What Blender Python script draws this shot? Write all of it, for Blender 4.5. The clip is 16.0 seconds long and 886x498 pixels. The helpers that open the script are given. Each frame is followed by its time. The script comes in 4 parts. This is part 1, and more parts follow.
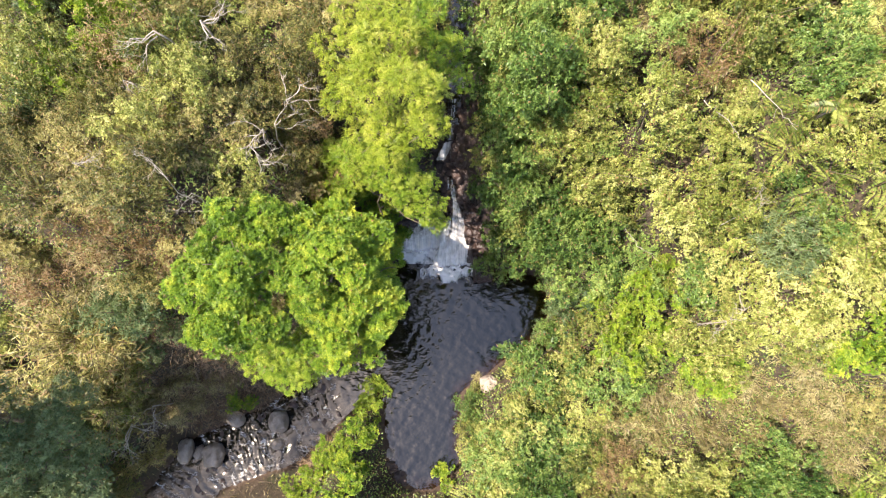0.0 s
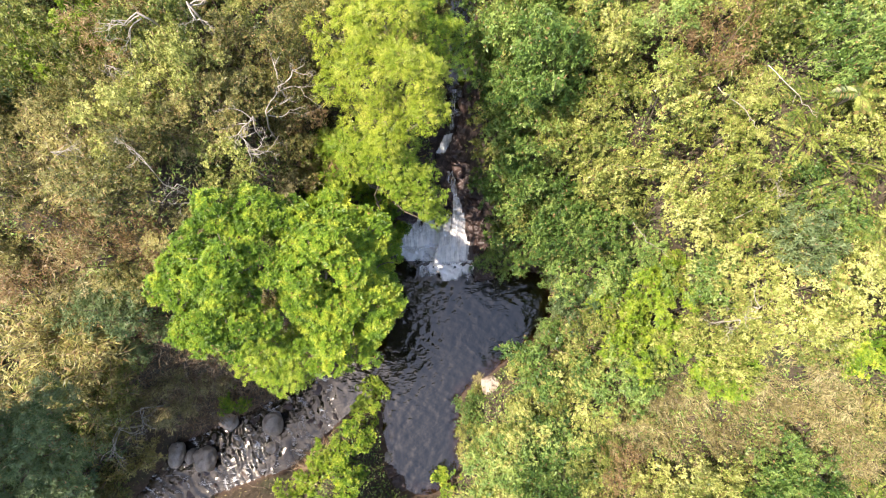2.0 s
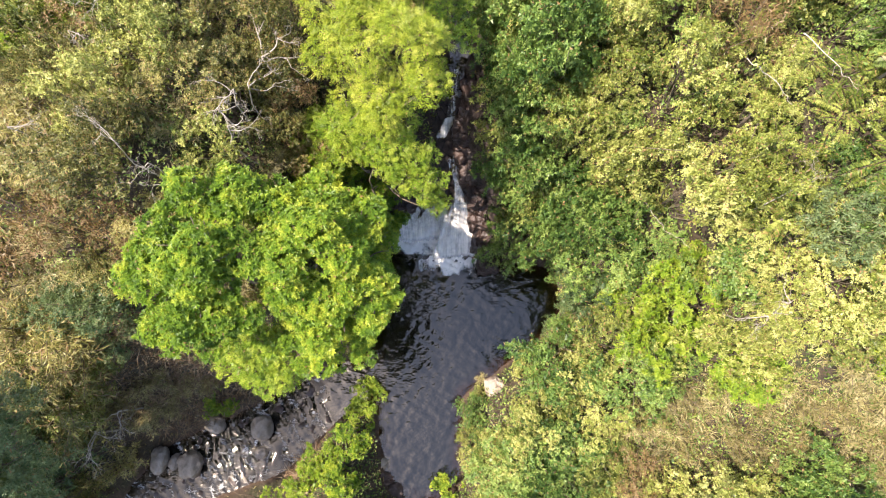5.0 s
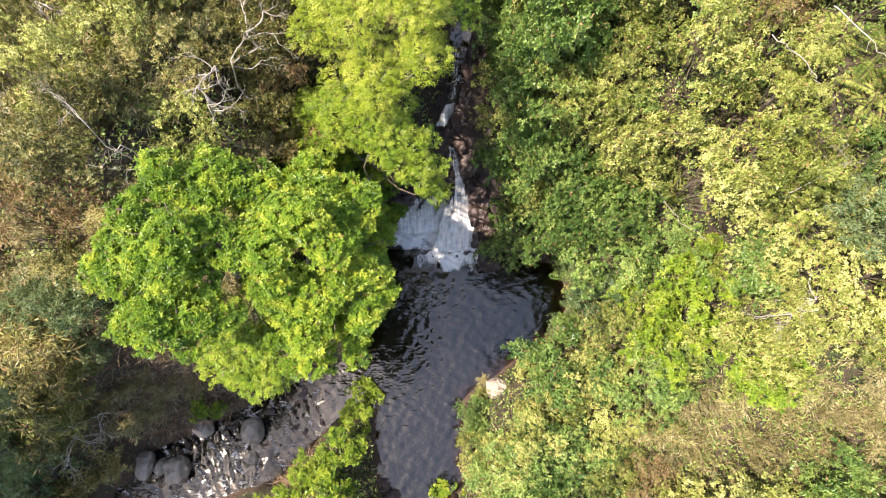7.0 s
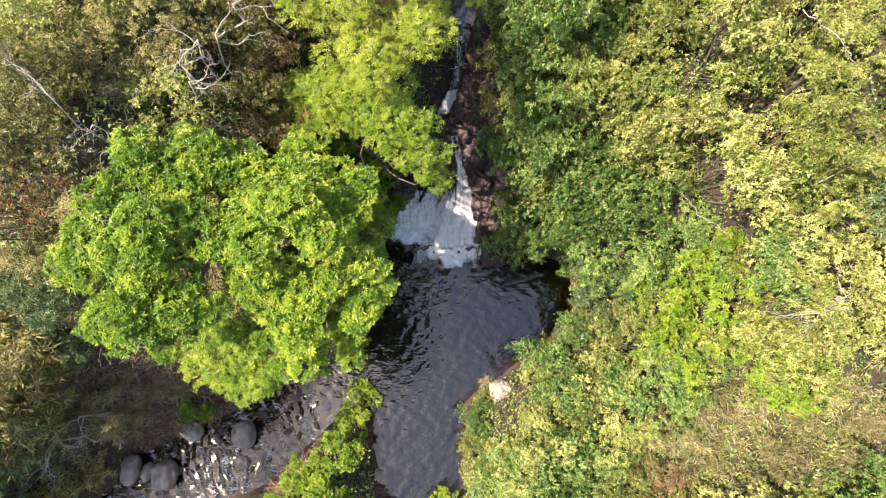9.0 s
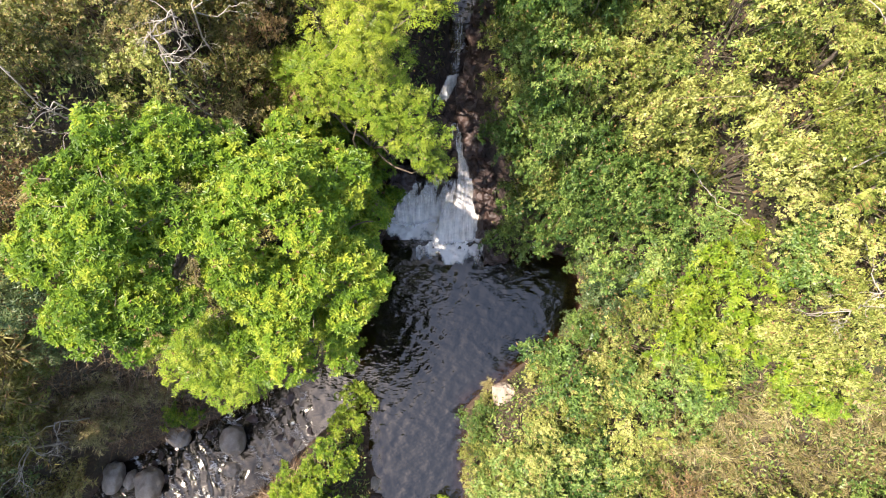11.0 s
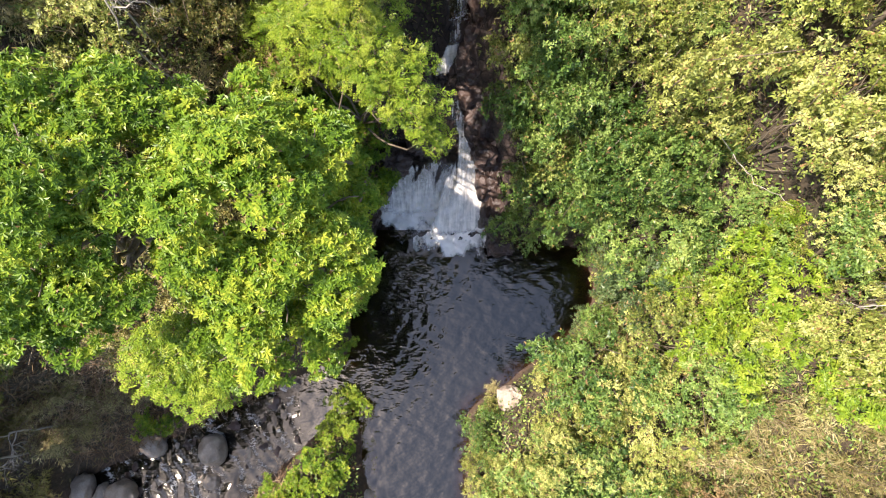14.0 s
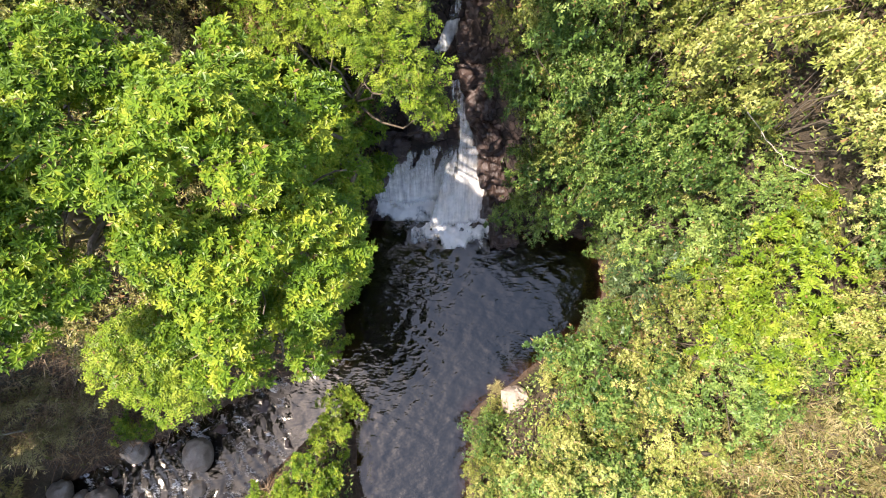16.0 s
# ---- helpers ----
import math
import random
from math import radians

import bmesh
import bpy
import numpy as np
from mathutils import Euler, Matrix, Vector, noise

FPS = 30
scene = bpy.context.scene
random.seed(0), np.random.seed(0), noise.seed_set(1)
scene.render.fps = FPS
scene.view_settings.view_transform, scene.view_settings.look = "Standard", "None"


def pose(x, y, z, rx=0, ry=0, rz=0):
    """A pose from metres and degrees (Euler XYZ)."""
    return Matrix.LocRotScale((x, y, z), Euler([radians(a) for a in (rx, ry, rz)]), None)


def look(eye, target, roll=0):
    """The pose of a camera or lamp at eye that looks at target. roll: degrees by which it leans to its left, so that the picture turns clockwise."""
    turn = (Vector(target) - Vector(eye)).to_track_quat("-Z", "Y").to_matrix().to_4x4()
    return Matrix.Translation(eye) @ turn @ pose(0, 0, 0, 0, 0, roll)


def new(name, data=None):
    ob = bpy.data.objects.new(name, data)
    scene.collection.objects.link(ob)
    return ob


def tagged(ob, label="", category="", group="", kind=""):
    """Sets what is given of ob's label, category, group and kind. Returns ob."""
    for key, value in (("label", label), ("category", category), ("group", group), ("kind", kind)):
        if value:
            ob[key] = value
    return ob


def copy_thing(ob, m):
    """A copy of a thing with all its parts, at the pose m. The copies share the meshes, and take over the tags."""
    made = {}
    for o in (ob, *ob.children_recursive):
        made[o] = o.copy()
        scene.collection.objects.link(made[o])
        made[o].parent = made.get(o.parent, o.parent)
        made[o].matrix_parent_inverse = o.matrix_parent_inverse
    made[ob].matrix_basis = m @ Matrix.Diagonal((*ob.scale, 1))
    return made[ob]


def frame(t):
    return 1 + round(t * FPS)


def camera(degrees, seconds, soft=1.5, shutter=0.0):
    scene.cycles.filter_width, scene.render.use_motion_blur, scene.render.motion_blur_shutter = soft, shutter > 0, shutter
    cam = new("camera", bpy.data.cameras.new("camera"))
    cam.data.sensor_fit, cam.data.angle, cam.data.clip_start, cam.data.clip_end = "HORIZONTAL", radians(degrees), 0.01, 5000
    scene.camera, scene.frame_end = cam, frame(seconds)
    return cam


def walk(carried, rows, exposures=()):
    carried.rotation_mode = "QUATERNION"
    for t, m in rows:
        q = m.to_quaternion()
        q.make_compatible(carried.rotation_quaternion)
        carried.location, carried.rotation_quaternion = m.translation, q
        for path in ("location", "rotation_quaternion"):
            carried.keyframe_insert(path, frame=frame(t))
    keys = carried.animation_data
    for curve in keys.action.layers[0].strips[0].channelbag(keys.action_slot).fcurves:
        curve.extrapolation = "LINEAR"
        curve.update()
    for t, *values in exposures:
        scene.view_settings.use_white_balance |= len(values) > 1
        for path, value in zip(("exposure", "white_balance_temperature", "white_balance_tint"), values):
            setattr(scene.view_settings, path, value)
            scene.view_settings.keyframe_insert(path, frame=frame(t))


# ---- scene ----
cam = camera(72.0, 16.0, soft=1.1)
ACROSS, AHEAD, EYE, TILT, LEAN, TURN = 8.0, 10.69, 31.8, -78.0, 0.0, 0.0
ROWS = [
    (0.0, 0.0, 0.0, 0.0, 0.0, 0.0, -0.0),
    (0.5, -0.0002, 0.0242, -0.0055, 0.01, 0.0, -0.01),
    (1.0, -0.0015, 0.0489, -0.0116, 0.02, 0.0, -0.01),
    (1.5, -0.001, 0.0736, -0.0176, 0.0, 0.02, -0.01),
    (2.0, -0.0002, 0.099, -0.0233, 0.01, 0.04, 0.0),
    (2.5, 0.0001, 0.1245, -0.0308, 0.01, 0.04, 0.0),
    (3.0, -0.0004, 0.1497, -0.0381, 0.01, 0.05, -0.0),
    (3.5, -0.0023, 0.1769, -0.0447, 0.01, 0.06, -0.02),
    (4.0, -0.0035, 0.2062, -0.0518, 0.01, 0.04, -0.05),
    (6.5, -0.0001, 0.3706, -0.0915, 0.08, 0.04, -0.12),
    (7.0, 0.0002, 0.3993, -0.0977, 0.08, 0.05, -0.17),
    (7.5, 0.0002, 0.4292, -0.1038, 0.11, 0.06, -0.25),
    (8.0, -0.0022, 0.4584, -0.1099, 0.13, 0.06, -0.34),
    (8.5, -0.0044, 0.4894, -0.1172, 0.14, 0.09, -0.41),
    (9.0, -0.0046, 0.5197, -0.1247, 0.15, 0.09, -0.45),
    (11.5, -0.0003, 0.6794, -0.1569, 0.25, 0.11, -0.31),
    (12.0, -0.0036, 0.7117, -0.1669, 0.24, 0.12, -0.25),
    (12.5, -0.0043, 0.7445, -0.1737, 0.22, 0.12, -0.21),
    (13.0, -0.0038, 0.777, -0.1792, 0.21, 0.13, -0.17),
    (13.5, -0.0015, 0.8099, -0.1848, 0.21, 0.15, -0.12),
    (14.0, -0.0, 0.843, -0.1941, 0.22, 0.15, -0.09),
    (14.5, 0.001, 0.8758, -0.203, 0.2, 0.14, -0.05),
    (15.0, 0.0013, 0.9077, -0.2113, 0.21, 0.13, -0.02),
    (15.5, 0.0003, 0.9395, -0.2216, 0.22, 0.14, 0.01),
    (16.0, -0.0009, 0.9713, -0.23, 0.22, 0.15, 0.03),
]
walk(cam, [(t, pose(0, 0, EYE, TILT, LEAN, TURN) @ pose(ACROSS * x, AHEAD * y, ACROSS * z, 90 + 0.75 * pitch, 0.75 * roll, 0.75 * yaw)) for t, x, y, z, yaw, pitch, roll in ROWS])

# ---- daylight ----
SUN_EL, SUN_AZ = 61.0, 188.0      # elevation; direction to the sun, counted from +x towards +y
world = bpy.data.worlds.new("sky")
scene.world = world
world.use_nodes = True
wn = world.node_tree.nodes
wl = world.node_tree.links
sky = wn.new("ShaderNodeTexSky")
sky.sky_type = "NISHITA"
sky.sun_disc = False
sky.dust_density = 1.3
sky.sun_elevation = radians(SUN_EL)
sky.sun_rotation = radians(90.0 - SUN_AZ)
wn["Background"].inputs["Strength"].default_value = 0.13
wl.new(sky.outputs["Color"], wn["Background"].inputs["Color"])
sun_data = bpy.data.lights.new("sun", "SUN")
sun_data.energy = 4.3
sun_data.angle = radians(0.6)
sun_data.color = (1.0, 0.91, 0.80)
sun = new("sun", sun_data)
to_sun = Vector((math.cos(radians(SUN_AZ)) * math.cos(radians(SUN_EL)), math.sin(radians(SUN_AZ)) * math.cos(radians(SUN_EL)), math.sin(radians(SUN_EL))))
sun.matrix_world = look(to_sun * 60, (0, 0, 0))
scene.view_settings.exposure = 1.56
scene.view_settings.use_white_balance = True
scene.view_settings.white_balance_temperature = 6600
scene.view_settings.white_balance_tint = 15


# ---- materials ----
def mat_base(name):
    m = bpy.data.materials.new(name)
    m.use_nodes = True
    nt = m.node_tree
    bsdf = nt.nodes["Principled BSDF"]
    return m, nt, bsdf, nt.nodes["Material Output"]


def ramp(nt, stops, source):
    r = nt.nodes.new("ShaderNodeValToRGB")
    els = r.color_ramp.elements
    while len(els) < len(stops):
        els.new(0.5)
    for e, (p, c) in zip(els, stops):
        e.position = p
        e.color = (*c, 1)
    nt.links.new(source, r.inputs["Fac"])
    return r.outputs["Color"]


def noise_tex(nt, scale, detail=4.0, rough=0.55, coords="Object", stretch=None, turn=0.0):
    tc = nt.nodes.new("ShaderNodeTexCoord")
    out = tc.outputs[coords]
    if stretch:
        mp = nt.nodes.new("ShaderNodeMapping")
        mp.inputs["Scale"].default_value = stretch
        mp.inputs["Rotation"].default_value = (0, 0, -radians(turn))
        nt.links.new(out, mp.inputs["Vector"])
        out = mp.outputs["Vector"]
    n = nt.nodes.new("ShaderNodeTexNoise")
    n.inputs["Scale"].default_value = scale
    n.inputs["Detail"].default_value = detail
    n.inputs["Roughness"].default_value = rough
    nt.links.new(out, n.inputs["Vector"])
    return n.outputs["Fac"]


def math_node(nt, op, a, b=None, clamp=False):
    n = nt.nodes.new("ShaderNodeMath")
    n.operation = op
    n.use_clamp = clamp
    for i, v in enumerate((a, b)):
        if v is None:
            continue
        if isinstance(v, (int, float)):
            n.inputs[i].default_value = v
        else:
            nt.links.new(v, n.inputs[i])
    return n.outputs[0]


def mix_rgb(nt, fac, a, b, blend="MIX"):
    n = nt.nodes.new("ShaderNodeMix")
    n.data_type = "RGBA"
    n.blend_type = blend
    for sock, v in ((n.inputs[0], fac), (n.inputs[6], a), (n.inputs[7], b)):
        if isinstance(v, (int, float)):
            sock.default_value = v
        elif isinstance(v, tuple):
            sock.default_value = (*v, 1)
        else:
            nt.links.new(v, sock)
    return n.outputs[2]


def bump(nt, bsdf, height, strength, dist):
    b = nt.nodes.new("ShaderNodeBump")
    b.inputs["Strength"].default_value = strength
    b.inputs["Distance"].default_value = dist
    nt.links.new(height, b.inputs["Height"])
    nt.links.new(b.outputs["Normal"], bsdf.inputs["Normal"])
    return b


def leaf_material(name, old, mid, young, dead, dead_share=0.03, see_through=0.22, gloss=0.42, cast=0.65):
    """Foliage: every leaf has its own tone, every plant a slightly different cast, some leaves are dry."""
    m, nt, bsdf, out = mat_base(name)
    geo = nt.nodes.new("ShaderNodeNewGeometry")
    info = nt.nodes.new("ShaderNodeObjectInfo")
    # clump-scale leaf tone, which also puts light-dark contrast between clumps into the colour
    clump_tone = noise_tex(nt, 2.0, 2.0)
    tone = math_node(nt, "ADD", math_node(nt, "MULTIPLY", geo.outputs["Random Per Island"], 0.5), math_node(nt, "MULTIPLY", math_node(nt, "SUBTRACT", clump_tone, 0.38), 2.1), True)
    tone = math_node(nt, "ADD", tone, math_node(nt, "MULTIPLY", math_node(nt, "SUBTRACT", info.outputs["Random"], 0.5), cast), True)
    col = ramp(nt, [(0.0, old), (0.5, mid), (1.0, young)], tone)
    pick = nt.nodes.new("ShaderNodeTexWhiteNoise")
    pick.noise_dimensions = "1D"
    nt.links.new(geo.outputs["Random Per Island"], pick.inputs["W"])
    isdead = math_node(nt, "LESS_THAN", pick.outputs["Value"], dead_share)
    col = mix_rgb(nt, isdead, col, dead)
    nt.links.new(col, bsdf.inputs["Base Color"])
    bsdf.inputs["Roughness"].default_value = gloss
    bsdf.inputs["Specular IOR Level"].default_value = 0.35
    tr = nt.nodes.new("ShaderNodeBsdfTranslucent")
    nt.links.new(mix_rgb(nt, 0.6, col, (1.0, 0.95, 0.25), "MULTIPLY"), tr.inputs["Color"])
    mx = nt.nodes.new("ShaderNodeMixShader")
    mx.inputs[0].default_value = see_through
    nt.links.new(bsdf.outputs[0], mx.inputs[1])
    nt.links.new(tr.outputs[0], mx.inputs[2])
    nt.links.new(mx.outputs[0], out.inputs["Surface"])
    return m


DRY = (0.30, 0.19, 0.08)
M_TREE = leaf_material("glossy_tree_leaves", (0.07, 0.14, 0.014), (0.17, 0.275, 0.021), (0.42, 0.46, 0.05), DRY, 0.01, see_through=0.32, cast=0.15)
M_FEATHER = leaf_material("pale_feathery_leaves", (0.14, 0.20, 0.014), (0.25, 0.31, 0.022), (0.44, 0.44, 0.075), DRY, 0.01, cast=0.15)
M_LIME = leaf_material("lime_young_leaves", (0.085, 0.155, 0.012), (0.18, 0.265, 0.018), (0.34, 0.39, 0.05), DRY, 0.01, cast=0.15)
M_DARK = leaf_material("dark_bank_leaves", (0.04, 0.09, 0.018), (0.135, 0.22, 0.042), (0.32, 0.4, 0.1), DRY, 0.03)
M_OLIVE = leaf_material("olive_slope_leaves", (0.065, 0.09, 0.016), (0.205, 0.24, 0.046), (0.5, 0.5, 0.15), DRY, 0.06)
M_YELLOW = leaf_material("yellowish_slope_leaves", (0.08, 0.11, 0.016), (0.26, 0.295, 0.054), (0.57, 0.57, 0.19), DRY, 0.08)
M_CANE = leaf_material("straw_green_cane_leaves", (0.07, 0.075, 0.016), (0.215, 0.2, 0.05), (0.46, 0.4, 0.14), DRY, 0.12)
M_GREY = leaf_material("grey_green_leaves", (0.045, 0.085, 0.03), (0.1, 0.15, 0.052), (0.2, 0.25, 0.1), DRY, 0.03)
M_STRAW = leaf_material("dry_straw_blades", (0.14, 0.115, 0.042), (0.3, 0.25, 0.1), (0.48, 0.42, 0.2), (0.14, 0.16, 0.04), 0.15, 0.25)
M_RUST = leaf_material("rusty_dead_leaves", (0.12, 0.075, 0.03), (0.24, 0.15, 0.065), (0.36, 0.26, 0.12), (0.16, 0.16, 0.04), 0.12, 0.25)
M_BRUSH = leaf_material("olive_brown_brush_leaves", (0.05, 0.06, 0.014), (0.165, 0.165, 0.04), (0.4, 0.36, 0.12), DRY, 0.10)
M_LITTER = leaf_material("dark_brown_litter", (0.07, 0.04, 0.02), (0.19, 0.115, 0.058), (0.38, 0.27, 0.15), (0.3, 0.24, 0.15), 0.06, 0.1)
M_FERN = leaf_material("fern_pinnae", (0.06, 0.095, 0.016), (0.17, 0.215, 0.034), (0.37, 0.39, 0.10), DRY, 0.06)


def bark_material(name, a, b, scale=9.0):
    m, nt, bsdf, out = mat_base(name)
    n = noise_tex(nt, scale, 5.0, 0.6, "Object", (1, 1, 0.35))
    nt.links.new(ramp(nt, [(0.3, a), (0.7, b)], n), bsdf.inputs["Base Color"])
    bsdf.inputs["Roughness"].default_value = 0.85
    bump(nt, bsdf, n, 0.5, 0.02)
    return m


M_BARK = bark_material("brown_bark", (0.07, 0.05, 0.035), (0.20, 0.16, 0.11))
M_DEADWOOD = bark_material("bleached_dead_wood", (0.26, 0.22, 0.17), (0.48, 0.43, 0.36), 6.0)
M_TWIG = bark_material("grey_brown_twigs", (0.09, 0.06, 0.04), (0.22, 0.16, 0.11), 6.0)


def rock_material(name, a, b, c, scale=1.6, rough=0.7, wet=0.35):
    m, nt, bsdf, out = mat_base(name)
    big = noise_tex(nt, scale, 5.0, 0.6)
    fine = noise_tex(nt, scale * 9, 6.0, 0.65)
    col = ramp(nt, [(0.28, a), (0.5, b), (0.74, c)], big)
    col = mix_rgb(nt, 0.45, col, ramp(nt, [(0.3, (0.35, 0.33, 0.31)), (0.7, (1, 1, 1))], fine), "MULTIPLY")
    nt.links.new(col, bsdf.inputs["Base Color"])
    rg = nt.nodes.new("ShaderNodeMapRange")
    rg.inputs["To Min"].default_value = wet
    rg.inputs["To Max"].default_value = rough
    nt.links.new(big, rg.inputs["Value"])
    nt.links.new(rg.outputs[0], bsdf.inputs["Roughness"])
    bump(nt, bsdf, math_node(nt, "ADD", big, math_node(nt, "MULTIPLY", fine, 0.4)), 0.7, 0.08)
    return m


M_BOULDER = rock_material("river_boulder_stone", (0.22, 0.175, 0.135), (0.37, 0.31, 0.245), (0.48, 0.42, 0.34))
M_REDROCK = rock_material("red_brown_wet_rock", (0.025, 0.016, 0.013), (0.072, 0.046, 0.037), (0.13, 0.09, 0.075), 2.4, 0.65, 0.25)
M_PALEROCK = rock_material("pale_sandstone", (0.30, 0.22, 0.17), (0.44, 0.35, 0.28), (0.58, 0.50, 0.42), 1.4, 0.85, 0.7)
M_PINKROCK = rock_material("pinkish_cliff_stone", (0.17, 0.12, 0.10), (0.32, 0.24, 0.20), (0.46, 0.37, 0.32), 1.5, 0.85, 0.6)


def ground_material():
    m, nt, bsdf, out = mat_base("forest_floor")
    at = nt.nodes.new("ShaderNodeAttribute")
    at.attribute_name = "bed"
    big = noise_tex(nt, 0.5, 4.0)
    fine = noise_tex(nt, 7.0, 8.0, 0.75)
    litter = ramp(nt, [(0.25, (0.02, 0.015, 0.009)), (0.5, (0.06, 0.043, 0.024)), (0.75, (0.14, 0.10, 0.055))], fine)
    moss = ramp(nt, [(0.3, (0.018, 0.027, 0.008)), (0.7, (0.05, 0.07, 0.018))], fine)
    soil = mix_rgb(nt, math_node(nt, "MULTIPLY", math_node(nt, "SUBTRACT", big, 0.54), 6.0, True), litter, moss)
    sand = ramp(nt, [(0.25, (0.03, 0.016, 0.01)), (0.55, (0.10, 0.05, 0.03)), (0.8, (0.19, 0.115, 0.075))], fine)
    rk = nt.nodes.new("ShaderNodeAttribute")
    rk.attribute_name = "rock"
    tc = nt.nodes.new("ShaderNodeTexCoord")
    warp = mix_rgb(nt, 0.4, tc.outputs["Object"], nt.nodes.new("ShaderNodeTexNoise").outputs["Color"], "ADD")
    vo = nt.nodes.new("ShaderNodeTexVoronoi")
    vo.feature = "DISTANCE_TO_EDGE"
    vo.inputs["Scale"].default_value = 2.9
    nt.links.new(warp, vo.inputs["Vector"])
    crack = math_node(nt, "MULTIPLY", vo.outputs["Distance"], 22.0, True)
    slab = mix_rgb(nt, crack, (0.012, 0.009, 0.007), ramp(nt, [(0.3, (0.022, 0.015, 0.012)), (0.55, (0.066, 0.043, 0.034)), (0.8, (0.125, 0.086, 0.07))], noise_tex(nt, 2.6, 8.0, 0.7)))
    col = mix_rgb(nt, rk.outputs["Fac"], mix_rgb(nt, at.outputs["Fac"], soil, sand), slab)
    nt.links.new(col, bsdf.inputs["Base Color"])
    bsdf.inputs["Roughness"].default_value = 0.75
    relief = math_node(nt, "ADD", fine, math_node(nt, "MULTIPLY", math_node(nt, "MULTIPLY", crack, rk.outputs["Fac"]), 1.2))
    bump(nt, bsdf, relief, 0.9, 0.12)
    return m


M_GROUND = ground_material()


def water_material():
    """Dark peaty water: clear brown where shallow, black where deep, torn white foam where it runs fast."""
    m, nt, bsdf, out = mat_base("stream_water")
    deep = nt.nodes.new("ShaderNodeAttribute")
    deep.attribute_name = "deep"
    fast = nt.nodes.new("ShaderNodeAttribute")
    fast.attribute_name = "foam"
    tp = nt.nodes.new("ShaderNodeBsdfTransparent")
    tp.inputs["Color"].default_value = (0.62, 0.46, 0.36, 1)
    df = nt.nodes.new("ShaderNodeBsdfDiffuse")
    df.inputs["Color"].default_value = (0.004, 0.004, 0.004, 1)
    body = nt.nodes.new("ShaderNodeMixShader")
    nt.links.new(deep.outputs["Fac"], body.inputs[0])
    nt.links.new(tp.outputs[0], body.inputs[1])
    nt.links.new(df.outputs[0], body.inputs[2])
    gl = nt.nodes.new("ShaderNodeBsdfGlossy")
    gl.inputs["Color"].default_value = (1.0, 0.93, 0.82, 1)
    nt.links.new(math_node(nt, "ADD", 0.06, math_node(nt, "MULTIPLY", fast.outputs["Fac"], 0.06)), gl.inputs["Roughness"])
    r1 = noise_tex(nt, 2.4, 1.5, 0.45, "Object", (1.0, 1.7, 1.0))
    r2 = noise_tex(nt, 6.5, 1.0, 0.4, "Object", (1.0, 1.9, 1.0))
    bp = nt.nodes.new("ShaderNodeBump")
    bp.inputs["Strength"].default_value = 0.55
    bp.inputs["Distance"].default_value = 0.2
    swell = math_node(nt, "SUBTRACT", 0.2, math_node(nt, "MULTIPLY", fast.outputs["Fac"], 0.15))
    nt.links.new(math_node(nt, "MULTIPLY", math_node(nt, "ADD", r1, math_node(nt, "MULTIPLY", r2, 0.4)), swell), bp.inputs["Height"])
    nt.links.new(bp.outputs[0], gl.inputs["Normal"])
    fr = nt.nodes.new("ShaderNodeFresnel")
    nt.links.new(math_node(nt, "SUBTRACT", 1.9, math_node(nt, "MULTIPLY", fast.outputs["Fac"], 0.4)), fr.inputs["IOR"])
    nt.links.new(bp.outputs[0], fr.inputs["Normal"])
    wet = nt.nodes.new("ShaderNodeMixShader")
    nt.links.new(fr.outputs[0], wet.inputs[0])
    nt.links.new(body.outputs[0], wet.inputs[1])
    nt.links.new(gl.outputs[0], wet.inputs[2])
    f0 = noise_tex(nt, 0.8, 9.0, 0.75, "Object", (1.0, 1.3, 1.0))
    vein = math_node(nt, "SUBTRACT", 1.0, math_node(nt, "MULTIPLY", math_node(nt, "ABSOLUTE", math_node(nt, "SUBTRACT", noise_tex(nt, 1.6, 7.0, 0.66, "Object", (0.8, 1.5, 1.0), 27.0), 0.5)), 13.0), True)
    f1 = math_node(nt, "ADD", math_node(nt, "MULTIPLY", f0, 0.62), math_node(nt, "MULTIPLY", vein, 0.36))
    lim = math_node(nt, "SUBTRACT", 0.80, math_node(nt, "MULTIPLY", fast.outputs["Fac"], 0.24))
    mask = math_node(nt, "MULTIPLY", math_node(nt, "SUBTRACT", f1, lim), 5.5, True)
    white = nt.nodes.new("ShaderNodeBsdfDiffuse")
    white.inputs["Color"].default_value = (0.78, 0.77, 0.74, 1)
    fin = nt.nodes.new("ShaderNodeMixShader")
    nt.links.new(math_node(nt, "MULTIPLY", mask, 0.85), fin.inputs[0])
    nt.links.new(wet.outputs[0], fin.inputs[1])
    nt.links.new(white.outputs[0], fin.inputs[2])
    nt.links.new(fin.outputs[0], out.inputs["Surface"])
    nt.nodes.remove(bsdf)
    return m


M_WATER = water_material()


